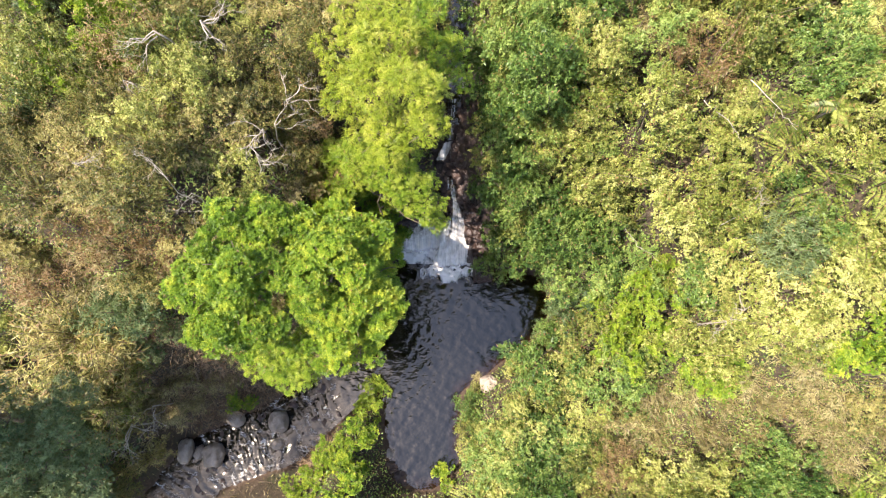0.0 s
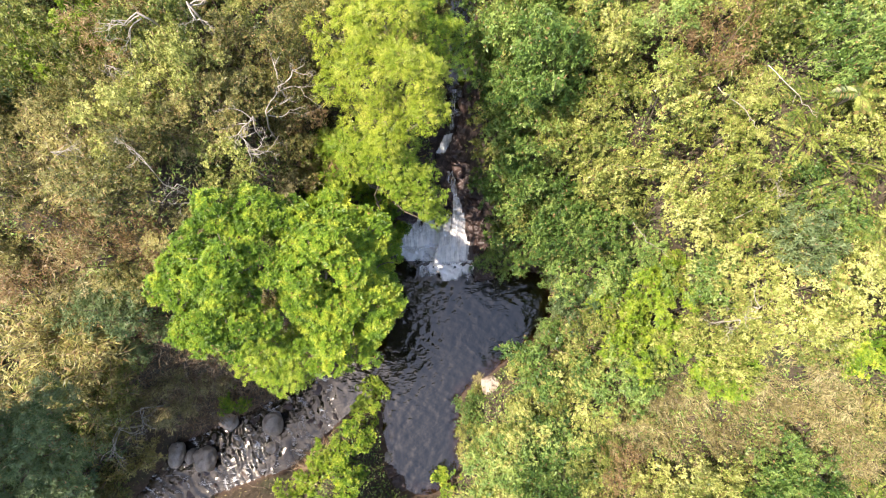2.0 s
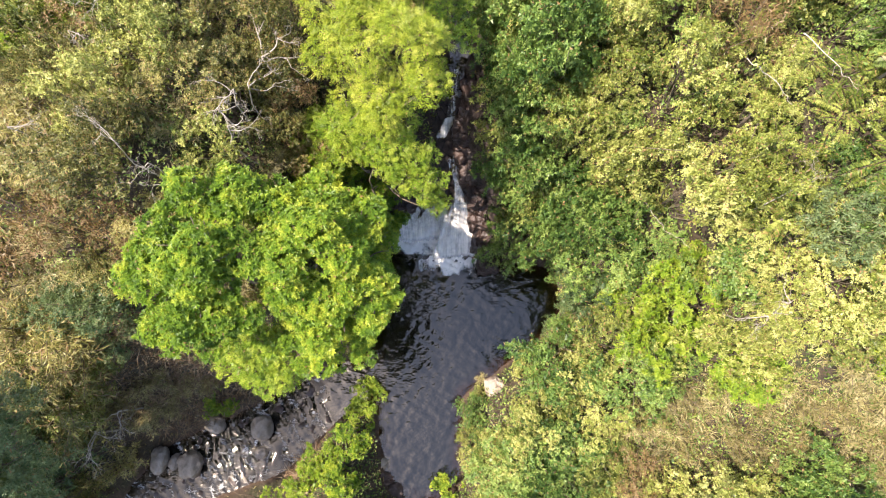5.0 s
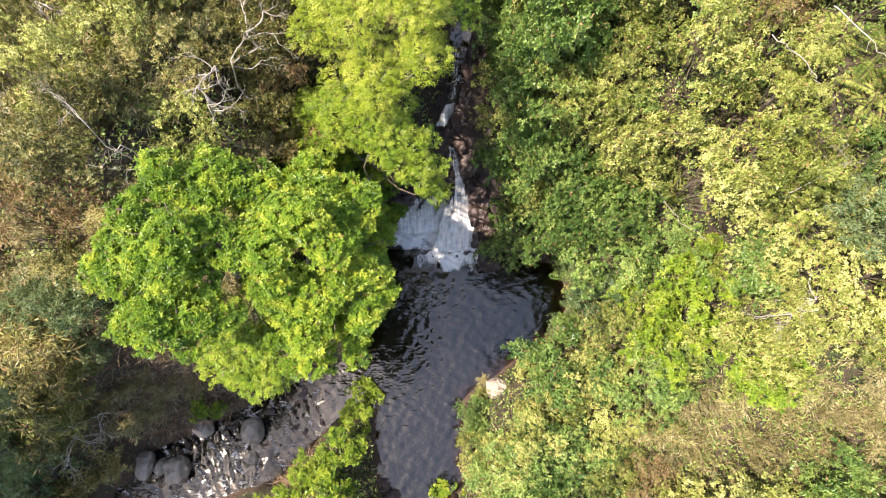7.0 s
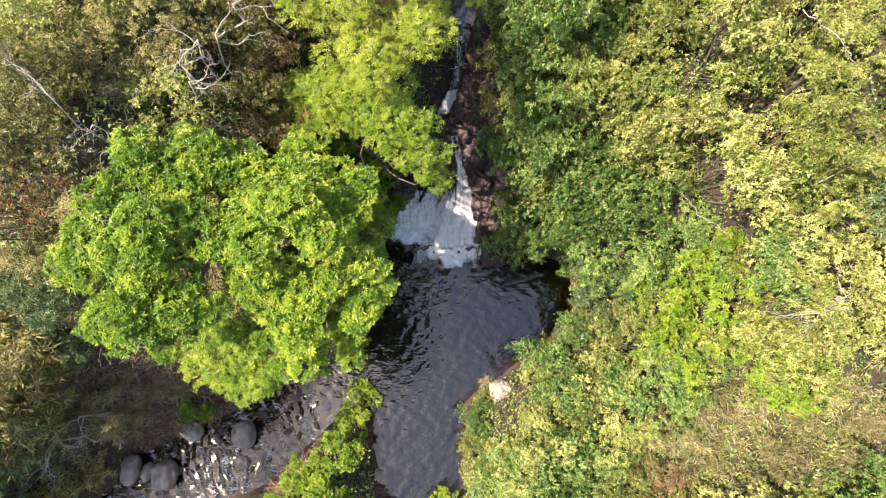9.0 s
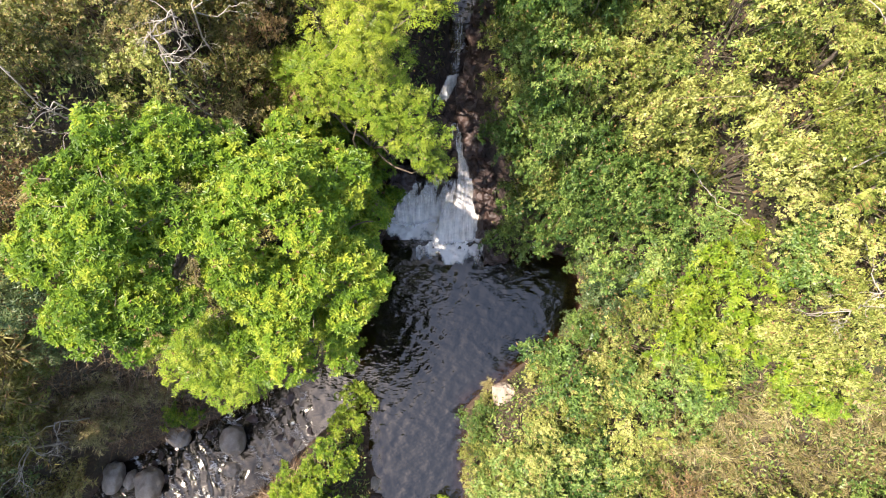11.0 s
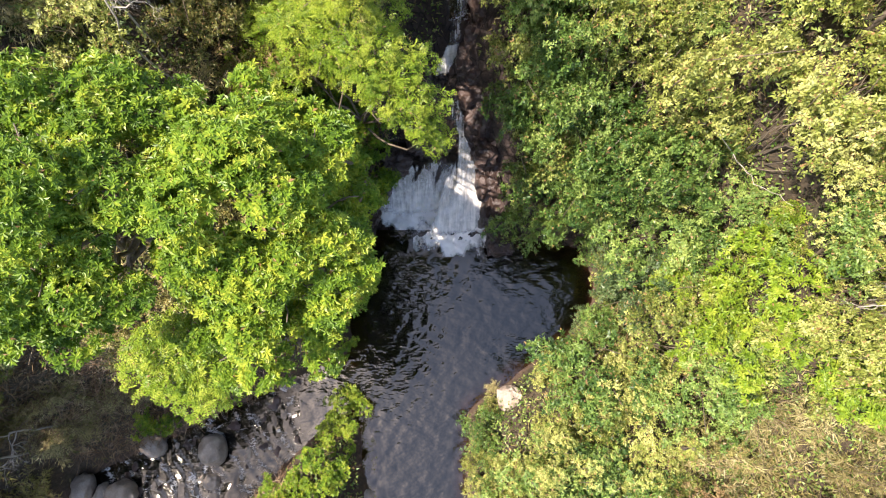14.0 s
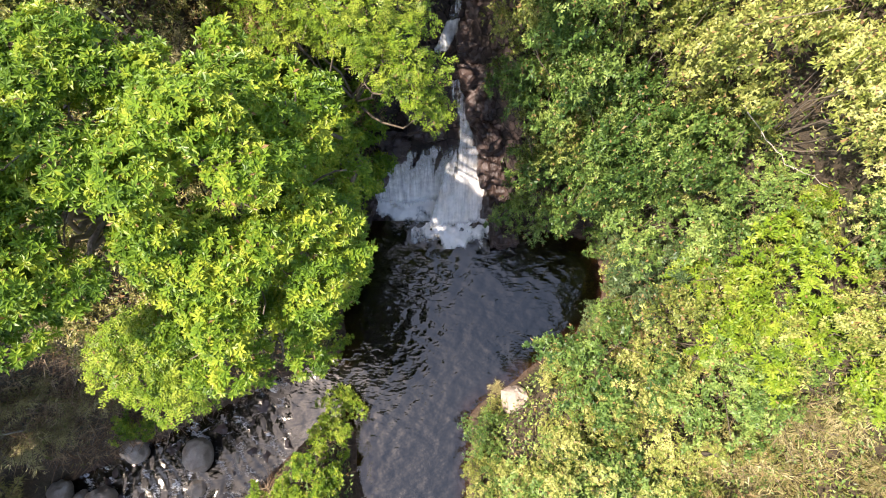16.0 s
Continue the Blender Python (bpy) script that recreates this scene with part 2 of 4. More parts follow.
def whitewater_material(name, thick, across=5.0, along=0.7, lumps=3.2, crisp=4.0, tone=0.92):
    """Falling water: white strands with gaps; the flow map gives metres across and along the fall."""
    m, nt, bsdf, out = mat_base(name)
    uv = nt.nodes.new("ShaderNodeUVMap")
    uv.uv_map = "flow"
    mp = nt.nodes.new("ShaderNodeMapping")
    mp.inputs["Scale"].default_value = (across, along, 1)
    nt.links.new(uv.outputs[0], mp.inputs["Vector"])
    n = nt.nodes.new("ShaderNodeTexNoise")
    n.inputs["Scale"].default_value = 1.0
    n.inputs["Detail"].default_value = 6.0
    n.inputs["Roughness"].default_value = 0.65
    nt.links.new(mp.outputs[0], n.inputs["Vector"])
    lump = noise_tex(nt, lumps, 8.0, 0.72)
    mixed = math_node(nt, "ADD", math_node(nt, "MULTIPLY", n.outputs["Fac"], 0.62), math_node(nt, "MULTIPLY", lump, 0.38))
    cov = nt.nodes.new("ShaderNodeAttribute")
    cov.attribute_name = "cover"
    a = math_node(nt, "MULTIPLY", math_node(nt, "ADD", math_node(nt, "SUBTRACT", mixed, 1.0 - thick), math_node(nt, "SUBTRACT", cov.outputs["Fac"], 0.5)), crisp, True)
    bsdf.inputs["Base Color"].default_value = (tone, tone * 0.955, tone * 0.88, 1)
    bsdf.inputs["Roughness"].default_value = 0.5
    bump(nt, bsdf, mixed, 0.8, 0.14)
    nt.links.new(a, bsdf.inputs["Alpha"])
    return m


M_FALL = whitewater_material("falling_water", 0.61, 6.5, 0.55, 4.0, 2.9, 0.97)
M_SPRAY = whitewater_material("churned_foam", 0.53, 3.4, 2.2, 5.0, 4.4, 0.96)


# ---- making meshes ----
def part(name, mesh, material, parent=None, label=""):
    if isinstance(mesh, bmesh.types.BMesh):
        me = bpy.data.meshes.new(name)
        mesh.to_mesh(me)
        mesh.free()
        mesh = me
    if material and not mesh.materials:
        mesh.materials.append(material)
    ob = new(name, mesh)
    ob.parent = parent
    return tagged(ob, label=label)


def thing(name, label, category, group="", at=(0, 0, 0)):
    e = new(name)
    e.empty_display_size = 0.3
    e.location = at
    return tagged(e, label=label, category=category, group=group)


def mesh_from(name, verts, faces, smooth=False):
    me = bpy.data.meshes.new(name)
    me.from_pydata(np.asarray(verts).tolist(), [], faces if isinstance(faces, list) else faces.tolist())
    if smooth:
        me.polygons.foreach_set("use_smooth", np.ones(len(me.polygons), bool))
    me.update()
    return me


def unit(a):
    return a / np.maximum(np.linalg.norm(a, axis=-1, keepdims=True), 1e-6)


def leaf_arrays(base, tip_dir, normal, length, width, fold=0.18):
    """Leaves of two folded halves; returns vertices and triangles."""
    d = unit(tip_dir)
    s = unit(np.cross(normal, d))
    n = np.cross(d, s)
    length, width = np.asarray(length)[:, None], np.asarray(width)[:, None]
    mid = base + d * length * 0.56
    v = np.stack([base, mid + s * width * 0.5 + n * width * fold, base + d * length - n * length * 0.12, mid - s * width * 0.5 + n * width * fold], 1).reshape(-1, 3)
    k = np.arange(len(base))[:, None] * 4
    f = np.concatenate([k + np.array([0, 1, 2]), k + np.array([0, 2, 3])], 1).reshape(-1, 3)
    return v, f


def blade_arrays(base, tip_dir, normal, length, width):
    """Small leaves of one face each."""
    d = unit(tip_dir)
    s = unit(np.cross(normal, d))
    length, width = np.asarray(length)[:, None], np.asarray(width)[:, None]
    low = base + d * length * 0.22
    v = np.stack([low - s * width * 0.5, low + s * width * 0.5, base + d * length], 1).reshape(-1, 3)
    return v, np.arange(len(base) * 3).reshape(-1, 3)


def joined(pieces):
    vs, fs, at = [], [], 0
    for v, f in pieces:
        vs.append(v)
        fs.append(f + at)
        at += len(v)
    return np.concatenate(vs), np.concatenate(fs)


def lobe_shell(rng, lobes, per_area, low=-0.35, inner=0.72):
    """Points and outward ways over the shells of overlapping lobes (x, y, z, r), without those buried in another lobe."""
    ps, ws = [], []
    L = np.array(lobes, float)
    for x, y, z, r in lobes:
        n = int(per_area * 4 * math.pi * r * r * 0.65)
        w = unit(rng.normal(size=(n * 2, 3)))
        w = w[w[:, 2] > low][:n]
        wob = 1.0 + 0.16 * np.sin(w[:, 0] * 5 + x * 3) * np.sin(w[:, 1] * 6 + y * 2) + 0.1 * np.sin(w[:, 2] * 9 + z)
        p = np.array([x, y, z]) + w * (r * wob * rng.uniform(inner, 1.05, len(w)))[:, None] * np.array([1, 1, 0.8])
        ps.append(p)
        ws.append(w)
    p, w = np.concatenate(ps), np.concatenate(ws)
    deep = np.zeros(len(p), bool)
    for x, y, z, r in L:
        deep |= np.linalg.norm((p - (x, y, z)) / (1, 1, 0.8), axis=1) < 0.66 * r
    return p[~deep], w[~deep]


def leafy(rng, lobes, per_area, length, width, spread=0.8, low=-0.1, each=9, reach=0.15):
    """Leaves set in a spiral along short sprigs that stand out of the lobes."""
    p, w = lobe_shell(rng, lobes, per_area / each, low, 0.82)
    n = len(p)
    axis = unit(w * 0.7 + np.array([0, 0, 0.3]) + rng.normal(size=(n, 3)) * 0.4)
    side = unit(np.cross(axis, rng.normal(size=(n, 3))))
    other = np.cross(axis, side)
    size = rng.uniform(0.7, 1.25, n)
    out = []
    for k in range(each):
        a = 2.4 * k + rng.uniform(-0.4, 0.4, n)
        rad = side * np.cos(a)[:, None] + other * np.sin(a)[:, None]
        b = p + axis * (reach * size * (k + 0.3) / each)[:, None]
        tip = rad * spread + axis * rng.uniform(0.1, 0.7, n)[:, None] + np.array([0, 0, -0.12]) + rng.normal(size=(n, 3)) * 0.2
        ln = length * size * rng.uniform(0.7, 1.2, n) * (1.1 - 0.35 * k / each)
        out.append(blade_arrays(b, tip, axis * 0.9 + np.array([0, 0, 0.35]) + rng.normal(size=(n, 3)) * 0.5, ln, ln * width / length))
    return joined(out)


def clumpy(rng, lobes, n, r0=0.32, r1=0.55):
    """Breaks each lobe into smaller clumps over its upper side, with uneven reach."""
    out = []
    for x, y, z, r in lobes:
        w = unit(rng.normal(size=(n * 3, 3)) + (0, 0, 0.35))
        w = w[w[:, 2] > -0.35][:n]
        for v in w:
            q = r * rng.uniform(0.6, 1.05)
            out.append((x + v[0] * q, y + v[1] * q, z + v[2] * q * 0.8, r * rng.uniform(r0, r1)))
    return out


def rosettes(rng, lobes, per_area, count, length, width):
    """Twig ends with a whorl of leaves each."""
    p, w = lobe_shell(rng, lobes, per_area, -0.25)
    axis = unit(w * 0.6 + np.array([0, 0, 0.55]) + rng.normal(size=w.shape) * 0.25)
    side = unit(np.cross(axis, rng.normal(size=w.shape)))
    other = np.cross(axis, side)
    out = []
    size = rng.uniform(0.75, 1.25, len(p))
    for k in range(count):
        a = 2 * math.pi * k / count + rng.uniform(-0.3, 0.3, len(p))
        rad = side * np.cos(a)[:, None] + other * np.sin(a)[:, None]
        lift = rng.uniform(0.15, 0.75, len(p))[:, None]
        d = rad + axis * lift
        ln = length * size * rng.uniform(0.75, 1.15, len(p))
        out.append(leaf_arrays(p + axis * 0.02 * (k % 3), d, axis - rad * lift * 0.6, ln, ln * width / length))
    return joined(out)


def sprays(rng, lobes, per_area, pairs, reach, length, width):
    """Feathery twigs: leaflets in pairs along a short stalk."""
    p, w = lobe_shell(rng, lobes, per_area, -0.3)
    n = len(p)
    d = unit(w * 0.6 + rng.normal(size=(n, 3)) * 0.6 + (0, 0, -0.1))
    nor = unit(w * 0.3 + np.array([0, 0, 1.0]) + rng.normal(size=(n, 3)) * 0.3)
    s = unit(np.cross(nor, d))
    out = []
    for k in range(pairs):
        b = p + d * reach * (k + 1) / pairs - nor * 0.05 * (k / pairs) ** 2
        for sgn in (-1, 1):
            ln = length * rng.uniform(0.7, 1.2, n) * (1.15 - 0.5 * k / pairs)
            out.append(leaf_arrays(b, s * sgn + d * 0.5 + rng.normal(size=(n, 3)) * 0.12, nor, ln, ln * width / length))
    return joined(out)


def tube(points, radii, sides=4):
    pts = np.array(points, float)
    vs, fs = [], []
    for i, p in enumerate(pts):
        d = unit(pts[min(i + 1, len(pts) - 1)] - pts[max(i - 1, 0)])
        s = unit(np.cross(d, (0.31, 0.93, 0.17)))
        o = np.cross(d, s)
        for k in range(sides):
            a = 2 * math.pi * k / sides
            vs.append(p + (s * math.cos(a) + o * math.sin(a)) * radii[i])
    for i in range(len(pts) - 1):
        for k in range(sides):
            a, b = i * sides + k, i * sides + (k + 1) % sides
            fs += [(a, b, b + sides), (a, b + sides, a + sides)]
    vs.append(pts[-1])
    fs += [((len(pts) - 1) * sides + k, (len(pts) - 1) * sides + (k + 1) % sides, len(vs) - 1) for k in range(sides)]
    return np.array(vs), np.array(fs)


def limb(rng, a, b, r0, r1, bend=0.12, steps=5, sides=4):
    a, b = np.array(a, float), np.array(b, float)
    off = rng.normal(size=3) * np.linalg.norm(b - a) * bend
    t = np.linspace(0, 1, steps)[:, None]
    pts = a + (b - a) * t + off * np.sin(t * math.pi)
    pts[1:-1] += rng.normal(size=(steps - 2, 3)) * np.linalg.norm(b - a) * bend * 0.25
    return tube(pts, np.linspace(r0, r1, steps), sides), pts


def bare_branches(rng, base, way, length, radius, depth, spread=0.55):
    """Forked dead wood."""
    out = []
    end = np.array(base) + unit(np.array(way, float)) * length
    piece, pts = limb(rng, base, end, radius, radius * 0.55, 0.12, 5)
    out.append(piece)
    if depth:
        for k in range(rng.integers(2, 4)):
            at = pts[rng.integers(2, 5)]
            w = unit(unit(np.array(way, float)) + rng.normal(size=3) * spread)
            out += bare_branches(rng, at, w, length * rng.uniform(0.45, 0.75), radius * 0.5, depth - 1, spread)
    return out


# ---- lie of the land ----
HOLLOWS = [(8.8, 8.3, 1.15), (8.2, 11.1, 0.75), (9.3, 12.1, 0.65), (7.5, 10.8, 0.5), (8.4, 4.8, 0.45), (9.3, 5.1, 0.4), (5.9, 9.3, 0.45), (7.3, 4.4, 0.6), (9.3, 2.1, 0.5), (7.0, 6.6, 0.35), (10.6, 6.9, 0.3), (12.3, 6.0, 0.4), (11.5, 3.2, 0.35), (5.6, 5.9, 0.35), (6.4, -0.6, 0.35), (15.3, 2.3, 0.5),
           (-17.7, 0.6, 0.9), (-16.5, -4.1, 0.6), (-6.2, 11.6, 0.9), (-11.1, 0.7, 0.6)]   # dark gaps in the cover
# stretches of water: from (x, y, level, half-width) to (x, y, level, half-width)
STRETCHES = [
    ((3.8, 3.75, 0.0, 1.85), (-1.5, 3.9, 0.0, 2.1)),
    ((3.4, 3.4, 0.0, 1.9), (-0.9, 0.7, 0.0, 2.2)),
    ((-1.2, 3.2, 0.0, 2.4), (-1.2, 0.2, 0.0, 2.2)),
    ((-1.2, 0.2, 0.0, 2.2), (-0.95, -3.6, 0.0, 1.75)),
    ((-2.6, 0.5, 0.0, 1.2), (-5.2, -0.6, -0.15, 1.1)),
    ((-5.2, -0.6, -0.15, 1.2), (-8.2, -2.7, -0.6, 1.7)),
    ((-8.2, -2.7, -0.6, 1.7), (-12.2, -4.3, -1.1, 1.5)),
    ((-12.2, -4.3, -1.1, 1.5), (-16.0, -9.5, -1.8, 1.8)),
    ((-16.0, -9.5, -1.8, 1.8), (-60.0, -60.0, -9.0, 4.0)),
    ((-0.5, 5.0, 0.0, 2.1), (-0.5, 6.4, 0.2, 2.2)),
    ((-0.5, 6.4, 0.2, 2.2), (-0.2, 7.9, 3.0, 1.4)),
    ((-0.1, 7.9, 2.9, 1.2), (0.4, 9.2, 3.85, 0.4)),
    ((0.4, 9.2, 3.85, 0.4), (-0.05, 10.3, 4.2, 0.4)),
    ((-0.05, 10.3, 4.2, 0.4), (0.35, 11.0, 5.0, 0.3)),
    ((0.35, 11.0, 5.0, 0.35), (0.7, 14.0, 5.8, 0.5)),
    ((0.7, 14.0, 5.8, 0.5), (1.0, 19.0, 6.8, 1.0)),
    ((1.0, 19.0, 6.8, 1.0), (4.0, 80.0, 18.0, 2.0)),
]


def stream_at(x, y):
    """Distance outside the water's edge (inside: minus), and the water's level near there."""
    x, y = np.asarray(x, float), np.asarray(y, float)
    ds, zs = [], []
    for (ax, ay, az, ar), (bx, by, bz, br) in STRETCHES:
        ex, ey = bx - ax, by - ay
        t = np.clip(((x - ax) * ex + (y - ay) * ey) / (ex * ex + ey * ey), 0, 1)
        ds.append(np.hypot(x - ax - t * ex, y - ay - t * ey) - (ar + (br - ar) * t))
        zs.append(az + (bz - az) * t)
    ds, zs = np.array(ds), np.array(zs)
    d = ds.min(0)
    wgt = np.exp(-(ds - d) * 3.0)
    return d, (wgt * zs).sum(0) / wgt.sum(0)


def wobble(x, y, s):
    return np.sin(x * 1.3 * s + 1.7) * np.cos(y * 1.1 * s - 0.6) + 0.5 * np.sin(x * 2.7 * s - y * 2.1 * s + 0.4) + 0.3 * np.cos(x * 4.9 * s + y * 5.3 * s)


def ground_at(x, y):
    x, y = np.asarray(x, float), np.asarray(y, float)
    d, level = stream_at(x, y)
    mid = np.interp(y, [-8, -4, 0, 4, 9, 14, 19], [-1.2, -1.2, -1.2, 0.2, 0.3, 0.7, 1.0])
    right = 1 / (1 + np.exp(np.clip(-(x - mid) * 2.0, -50, 50)))
    kr = np.interp(y, [-9, -5, -1, 2, 4, 6, 9, 12, 18], [0.28, 0.31, 0.42, 0.78, 1.0, 1.05, 0.85, 0.62, 0.5])
    valley = np.interp(y, [4, 9, 12, 17, 60], [0, 3.5, 5.2, 6.5, 14])
    level = level + (valley - level) * np.clip((d - 0.8) / 3.5, 0, 1) * np.clip((y - 3) / 2, 0, 1)
    kl = np.interp(y, [-9, -3, 0, 3, 6, 10, 14, 20], [0.6, 0.6, 0.65, 0.95, 1.22, 0.88, 0.65, 0.55])
    rise = np.interp(d, [0, 0.4, 1, 3, 6, 9, 14, 40, 400], [0, 1.3, 3.2, 5.6, 8.2, 10.2, 12, 16, 40])
    rise_left = np.interp(d, [0, 0.4, 1, 3, 6, 9, 14, 40, 400], [0, 1.0, 2.8, 7.6, 8.7, 7.8, 5.4, 8, 40])
    bank = rise * kr * right + rise_left * kl * (1 - right) + np.clip(d, 0, 2) * 0.12 * wobble(x, y, 1.0)
    bed = -np.clip(-d * 0.55, 0, 0.9) + 0.05 * wobble(x, y, 3.0)
    pit = sum(1.1 * np.exp(-((x - hx) ** 2 + (y - hy) ** 2) / (hr + 0.4) ** 2) for hx, hy, hr in HOLLOWS)
    return level + np.where(d > 0, bank, bed) - pit


def grid_mesh(name, xs, ys, keep=None, zed=None):
    X, Y = np.meshgrid(xs, ys)
    Z = zed(X, Y)
    n = len(xs)
    i, j = np.meshgrid(np.arange(n - 1), np.arange(len(ys) - 1))
    a = (j * n + i).ravel()
    f = np.stack([a, a + 1, a + n + 1, a + n], 1)
    if keep is not None:
        k = keep(X, Y).ravel()
        f = f[k[f].any(1)]
        used = np.unique(f)
        remap = np.zeros(X.size, int)
        remap[used] = np.arange(len(used))
        f = remap[f]
        v = np.stack([X.ravel(), Y.ravel(), Z.ravel()], 1)[used]
    else:
        v = np.stack([X.ravel(), Y.ravel(), Z.ravel()], 1)
    return mesh_from(name, v, f, True), v


def point_values(me, name, values):
    at = me.attributes.new(name, "FLOAT", "POINT")
    at.data.foreach_set("value", np.asarray(values, np.float32))


# ---- ground and water ----
far = [30, 36, 44, 55, 70, 95, 140, 220, 400]
xs = np.array([-v for v in far[::-1]] + list(np.arange(-25, 25.01, 0.33)) + far, float)
ys = np.array([-v for v in far[::-1]] + [-20, -16, -13] + list(np.arange(-11, 22.01, 0.3)) + [25] + far, float)
me, v = grid_mesh("ground", xs, ys, None, ground_at)
d, lev = stream_at(v[:, 0], v[:, 1])
point_values(me, "bed", np.clip(0.45 - d * 2.2, 0, 1))
point_values(me, "rock", np.clip(4.0 * np.clip(1.5 - d, 0, 1), 0, 1) * np.clip(v[:, 1] - 4.9, 0, 1) * np.clip(14.0 - v[:, 1], 0, 1))
tagged(part("ground", me, M_GROUND), "steep valley floor of dark soil, leaf litter and moss", "ground", kind="structure")


def ripples(x, y, amp):
    return amp * (np.sin(x * 5.1 + np.sin(y * 3.3) * 1.4) * np.sin(y * 6.7 + np.cos(x * 2.9) * 1.3) + 0.6 * np.sin(x * 11.3 + y * 4.1 + np.sin(y * 7.0)) * np.cos(y * 9.7 - x * 2.2))


def water_sheet(name, label, x0, x1, y0, y1, step, amp, foam, side=0.35, drop=0.0):
    def inside(x, y):
        return stream_at(x, y)[0] < side

    def level(x, y):
        lev = stream_at(x, y)[1]
        if drop:
            k = lev / drop + 0.3 * wobble(x, y, 1.4)
            part_way = k - np.floor(k)
            lev = lev + drop * (np.clip((part_way - 0.78) / 0.22, 0, 1) - part_way) * np.clip((-4.6 - x) / 1.5, 0, 1) + 0.35 * drop * np.clip((-4.6 - x) / 1.5, 0, 1)
        return lev + ripples(x, y, amp(x, y))

    me, v = grid_mesh(name, np.arange(x0, x1, step), np.arange(y0, y1, step), inside, level)
    d, lev = stream_at(v[:, 0], v[:, 1])
    # west of the pool the body is darkened beyond its depth, standing in for shade
    point_values(me, "deep", np.clip(0.25 + (-d - 0.15) * 1.1 + 0.45 * np.clip(-3.8 - v[:, 0], 0, 1), 0.2, 0.97))
    point_values(me, "foam", foam(v[:, 0], v[:, 1]))
    return tagged(part(name, me, M_WATER), label, "water", kind="structure")


def fast_water(x, y):
    run = np.clip((-4.2 - x) / 1.5, 0, 1)
    churn = np.clip(1.15 - np.hypot((x + 0.3) / 2.3, (y - 5.9) / 0.9) * 0.75, 0, 1)
    return np.clip(np.maximum(run * 0.85, churn), 0, 1)


def rapid_foam(x, y):
    """Foam gathers where the rapids step down."""
    k = stream_at(x, y)[1] / 0.09 + 0.3 * wobble(x, y, 1.4)
    part_way = k - np.floor(k)
    return fast_water(x, y) * (0.72 + 0.6 * np.clip((part_way - 0.68) / 0.15, 0, 1) + 0.6 * np.clip(1 - part_way / 0.15, 0, 1))


water_sheet("water_pool", "dark peaty pool rippled below the waterfall", -4.3, 6.2, -5.6, 5.95, 0.08, lambda x, y: 0.007 + 0.008 * fast_water(x, y), fast_water)
water_sheet("water_rapids", "shallow rapids with torn white foam among boulders", -24.0, -4.3 + 0.08, -12.0, 3.0, 0.1, lambda x, y: 0.006 + 0 * x, rapid_foam, drop=0.05)
water_sheet("water_upper_stream", "grey upper stream between vegetated banks", -1.5, 6.0, 11.6, 40.0, 0.1, lambda x, y: 0.012 + 0 * x, lambda x, y: np.clip((13.6 - y) / 1.5, 0, 0.9))


# ---- waterfall ----
def fall_sheet(name, label, rows, material, cover, lift=0.0, cells=70, seed=3, rough=0.02):
    """A sheet of falling water through rows of (y, z, left x, right x), with strands raised along the flow."""
    R = np.array(rows, float)
    run = np.concatenate([[0], np.cumsum(np.hypot(np.diff(R[:, 0]), np.diff(R[:, 1])))])
    vs_at = np.linspace(0, run[-1], int(run[-1] / 0.07) + 2)
    us = np.linspace(0, 1, cells)
    V, U = np.meshgrid(vs_at, us, indexing="ij")
    y, z, lx, rx = (np.interp(V, run, R[:, k]) for k in range(4))
    x = lx + (rx - lx) * U
    strand = 0.7 * np.sin(x * 7.3 + seed + 1.1 * np.sin(V * 1.7 + x)) + 0.45 * np.sin(x * 15.1 + seed * 2 + 1.3 * np.sin(V * 2.9 - x)) + 0.9 * np.sin(V * 4.3 + x * 5.0 + seed) * np.sin(V * 3.1 - x * 6.2) + 0.5 * np.sin(V * 9.1 - x * 11.0) * np.sin(x * 13.0 + V * 5.0)
    edge = np.sin(np.clip(U, 0, 1) * math.pi) ** 0.5
    z = z + lift + strand * rough * edge * np.clip(V / 0.8, 0.2, 1) + 0.03 * np.sin(V * 9 + x * 5)
    y = y - strand * rough * 0.7 - 0.10 * np.sin(x * 2.2 + seed)
    me = mesh_from(name, np.stack([x.ravel(), y.ravel(), z.ravel()], 1), [(j * cells + i, j * cells + i + 1, (j + 1) * cells + i + 1, (j + 1) * cells + i) for j in range(len(vs_at) - 1) for i in range(cells - 1)], True)
    uvl = me.uv_layers.new(name="flow")
    loops = np.zeros(len(me.loops), int)
    me.loops.foreach_get("vertex_index", loops)
    uvl.data.foreach_set("uv", np.stack([x.ravel()[loops], V.ravel()[loops]], 1).astype(np.float32).ravel())
    point_values(me, "cover", cover(U, V, run[-1]).ravel())
    return tagged(part(name, me, material), label, "waterfall", kind="structure")


def soft_sides(U, V, total):
    return 0.5 - 0.6 * np.clip((V - total + 0.4) / 0.4, 0, 1) + 0.22 * np.clip(V / total * 1.6 - 0.2, -0.3, 1) - 0.6 * (2 * np.abs(U - 0.5)) ** 12


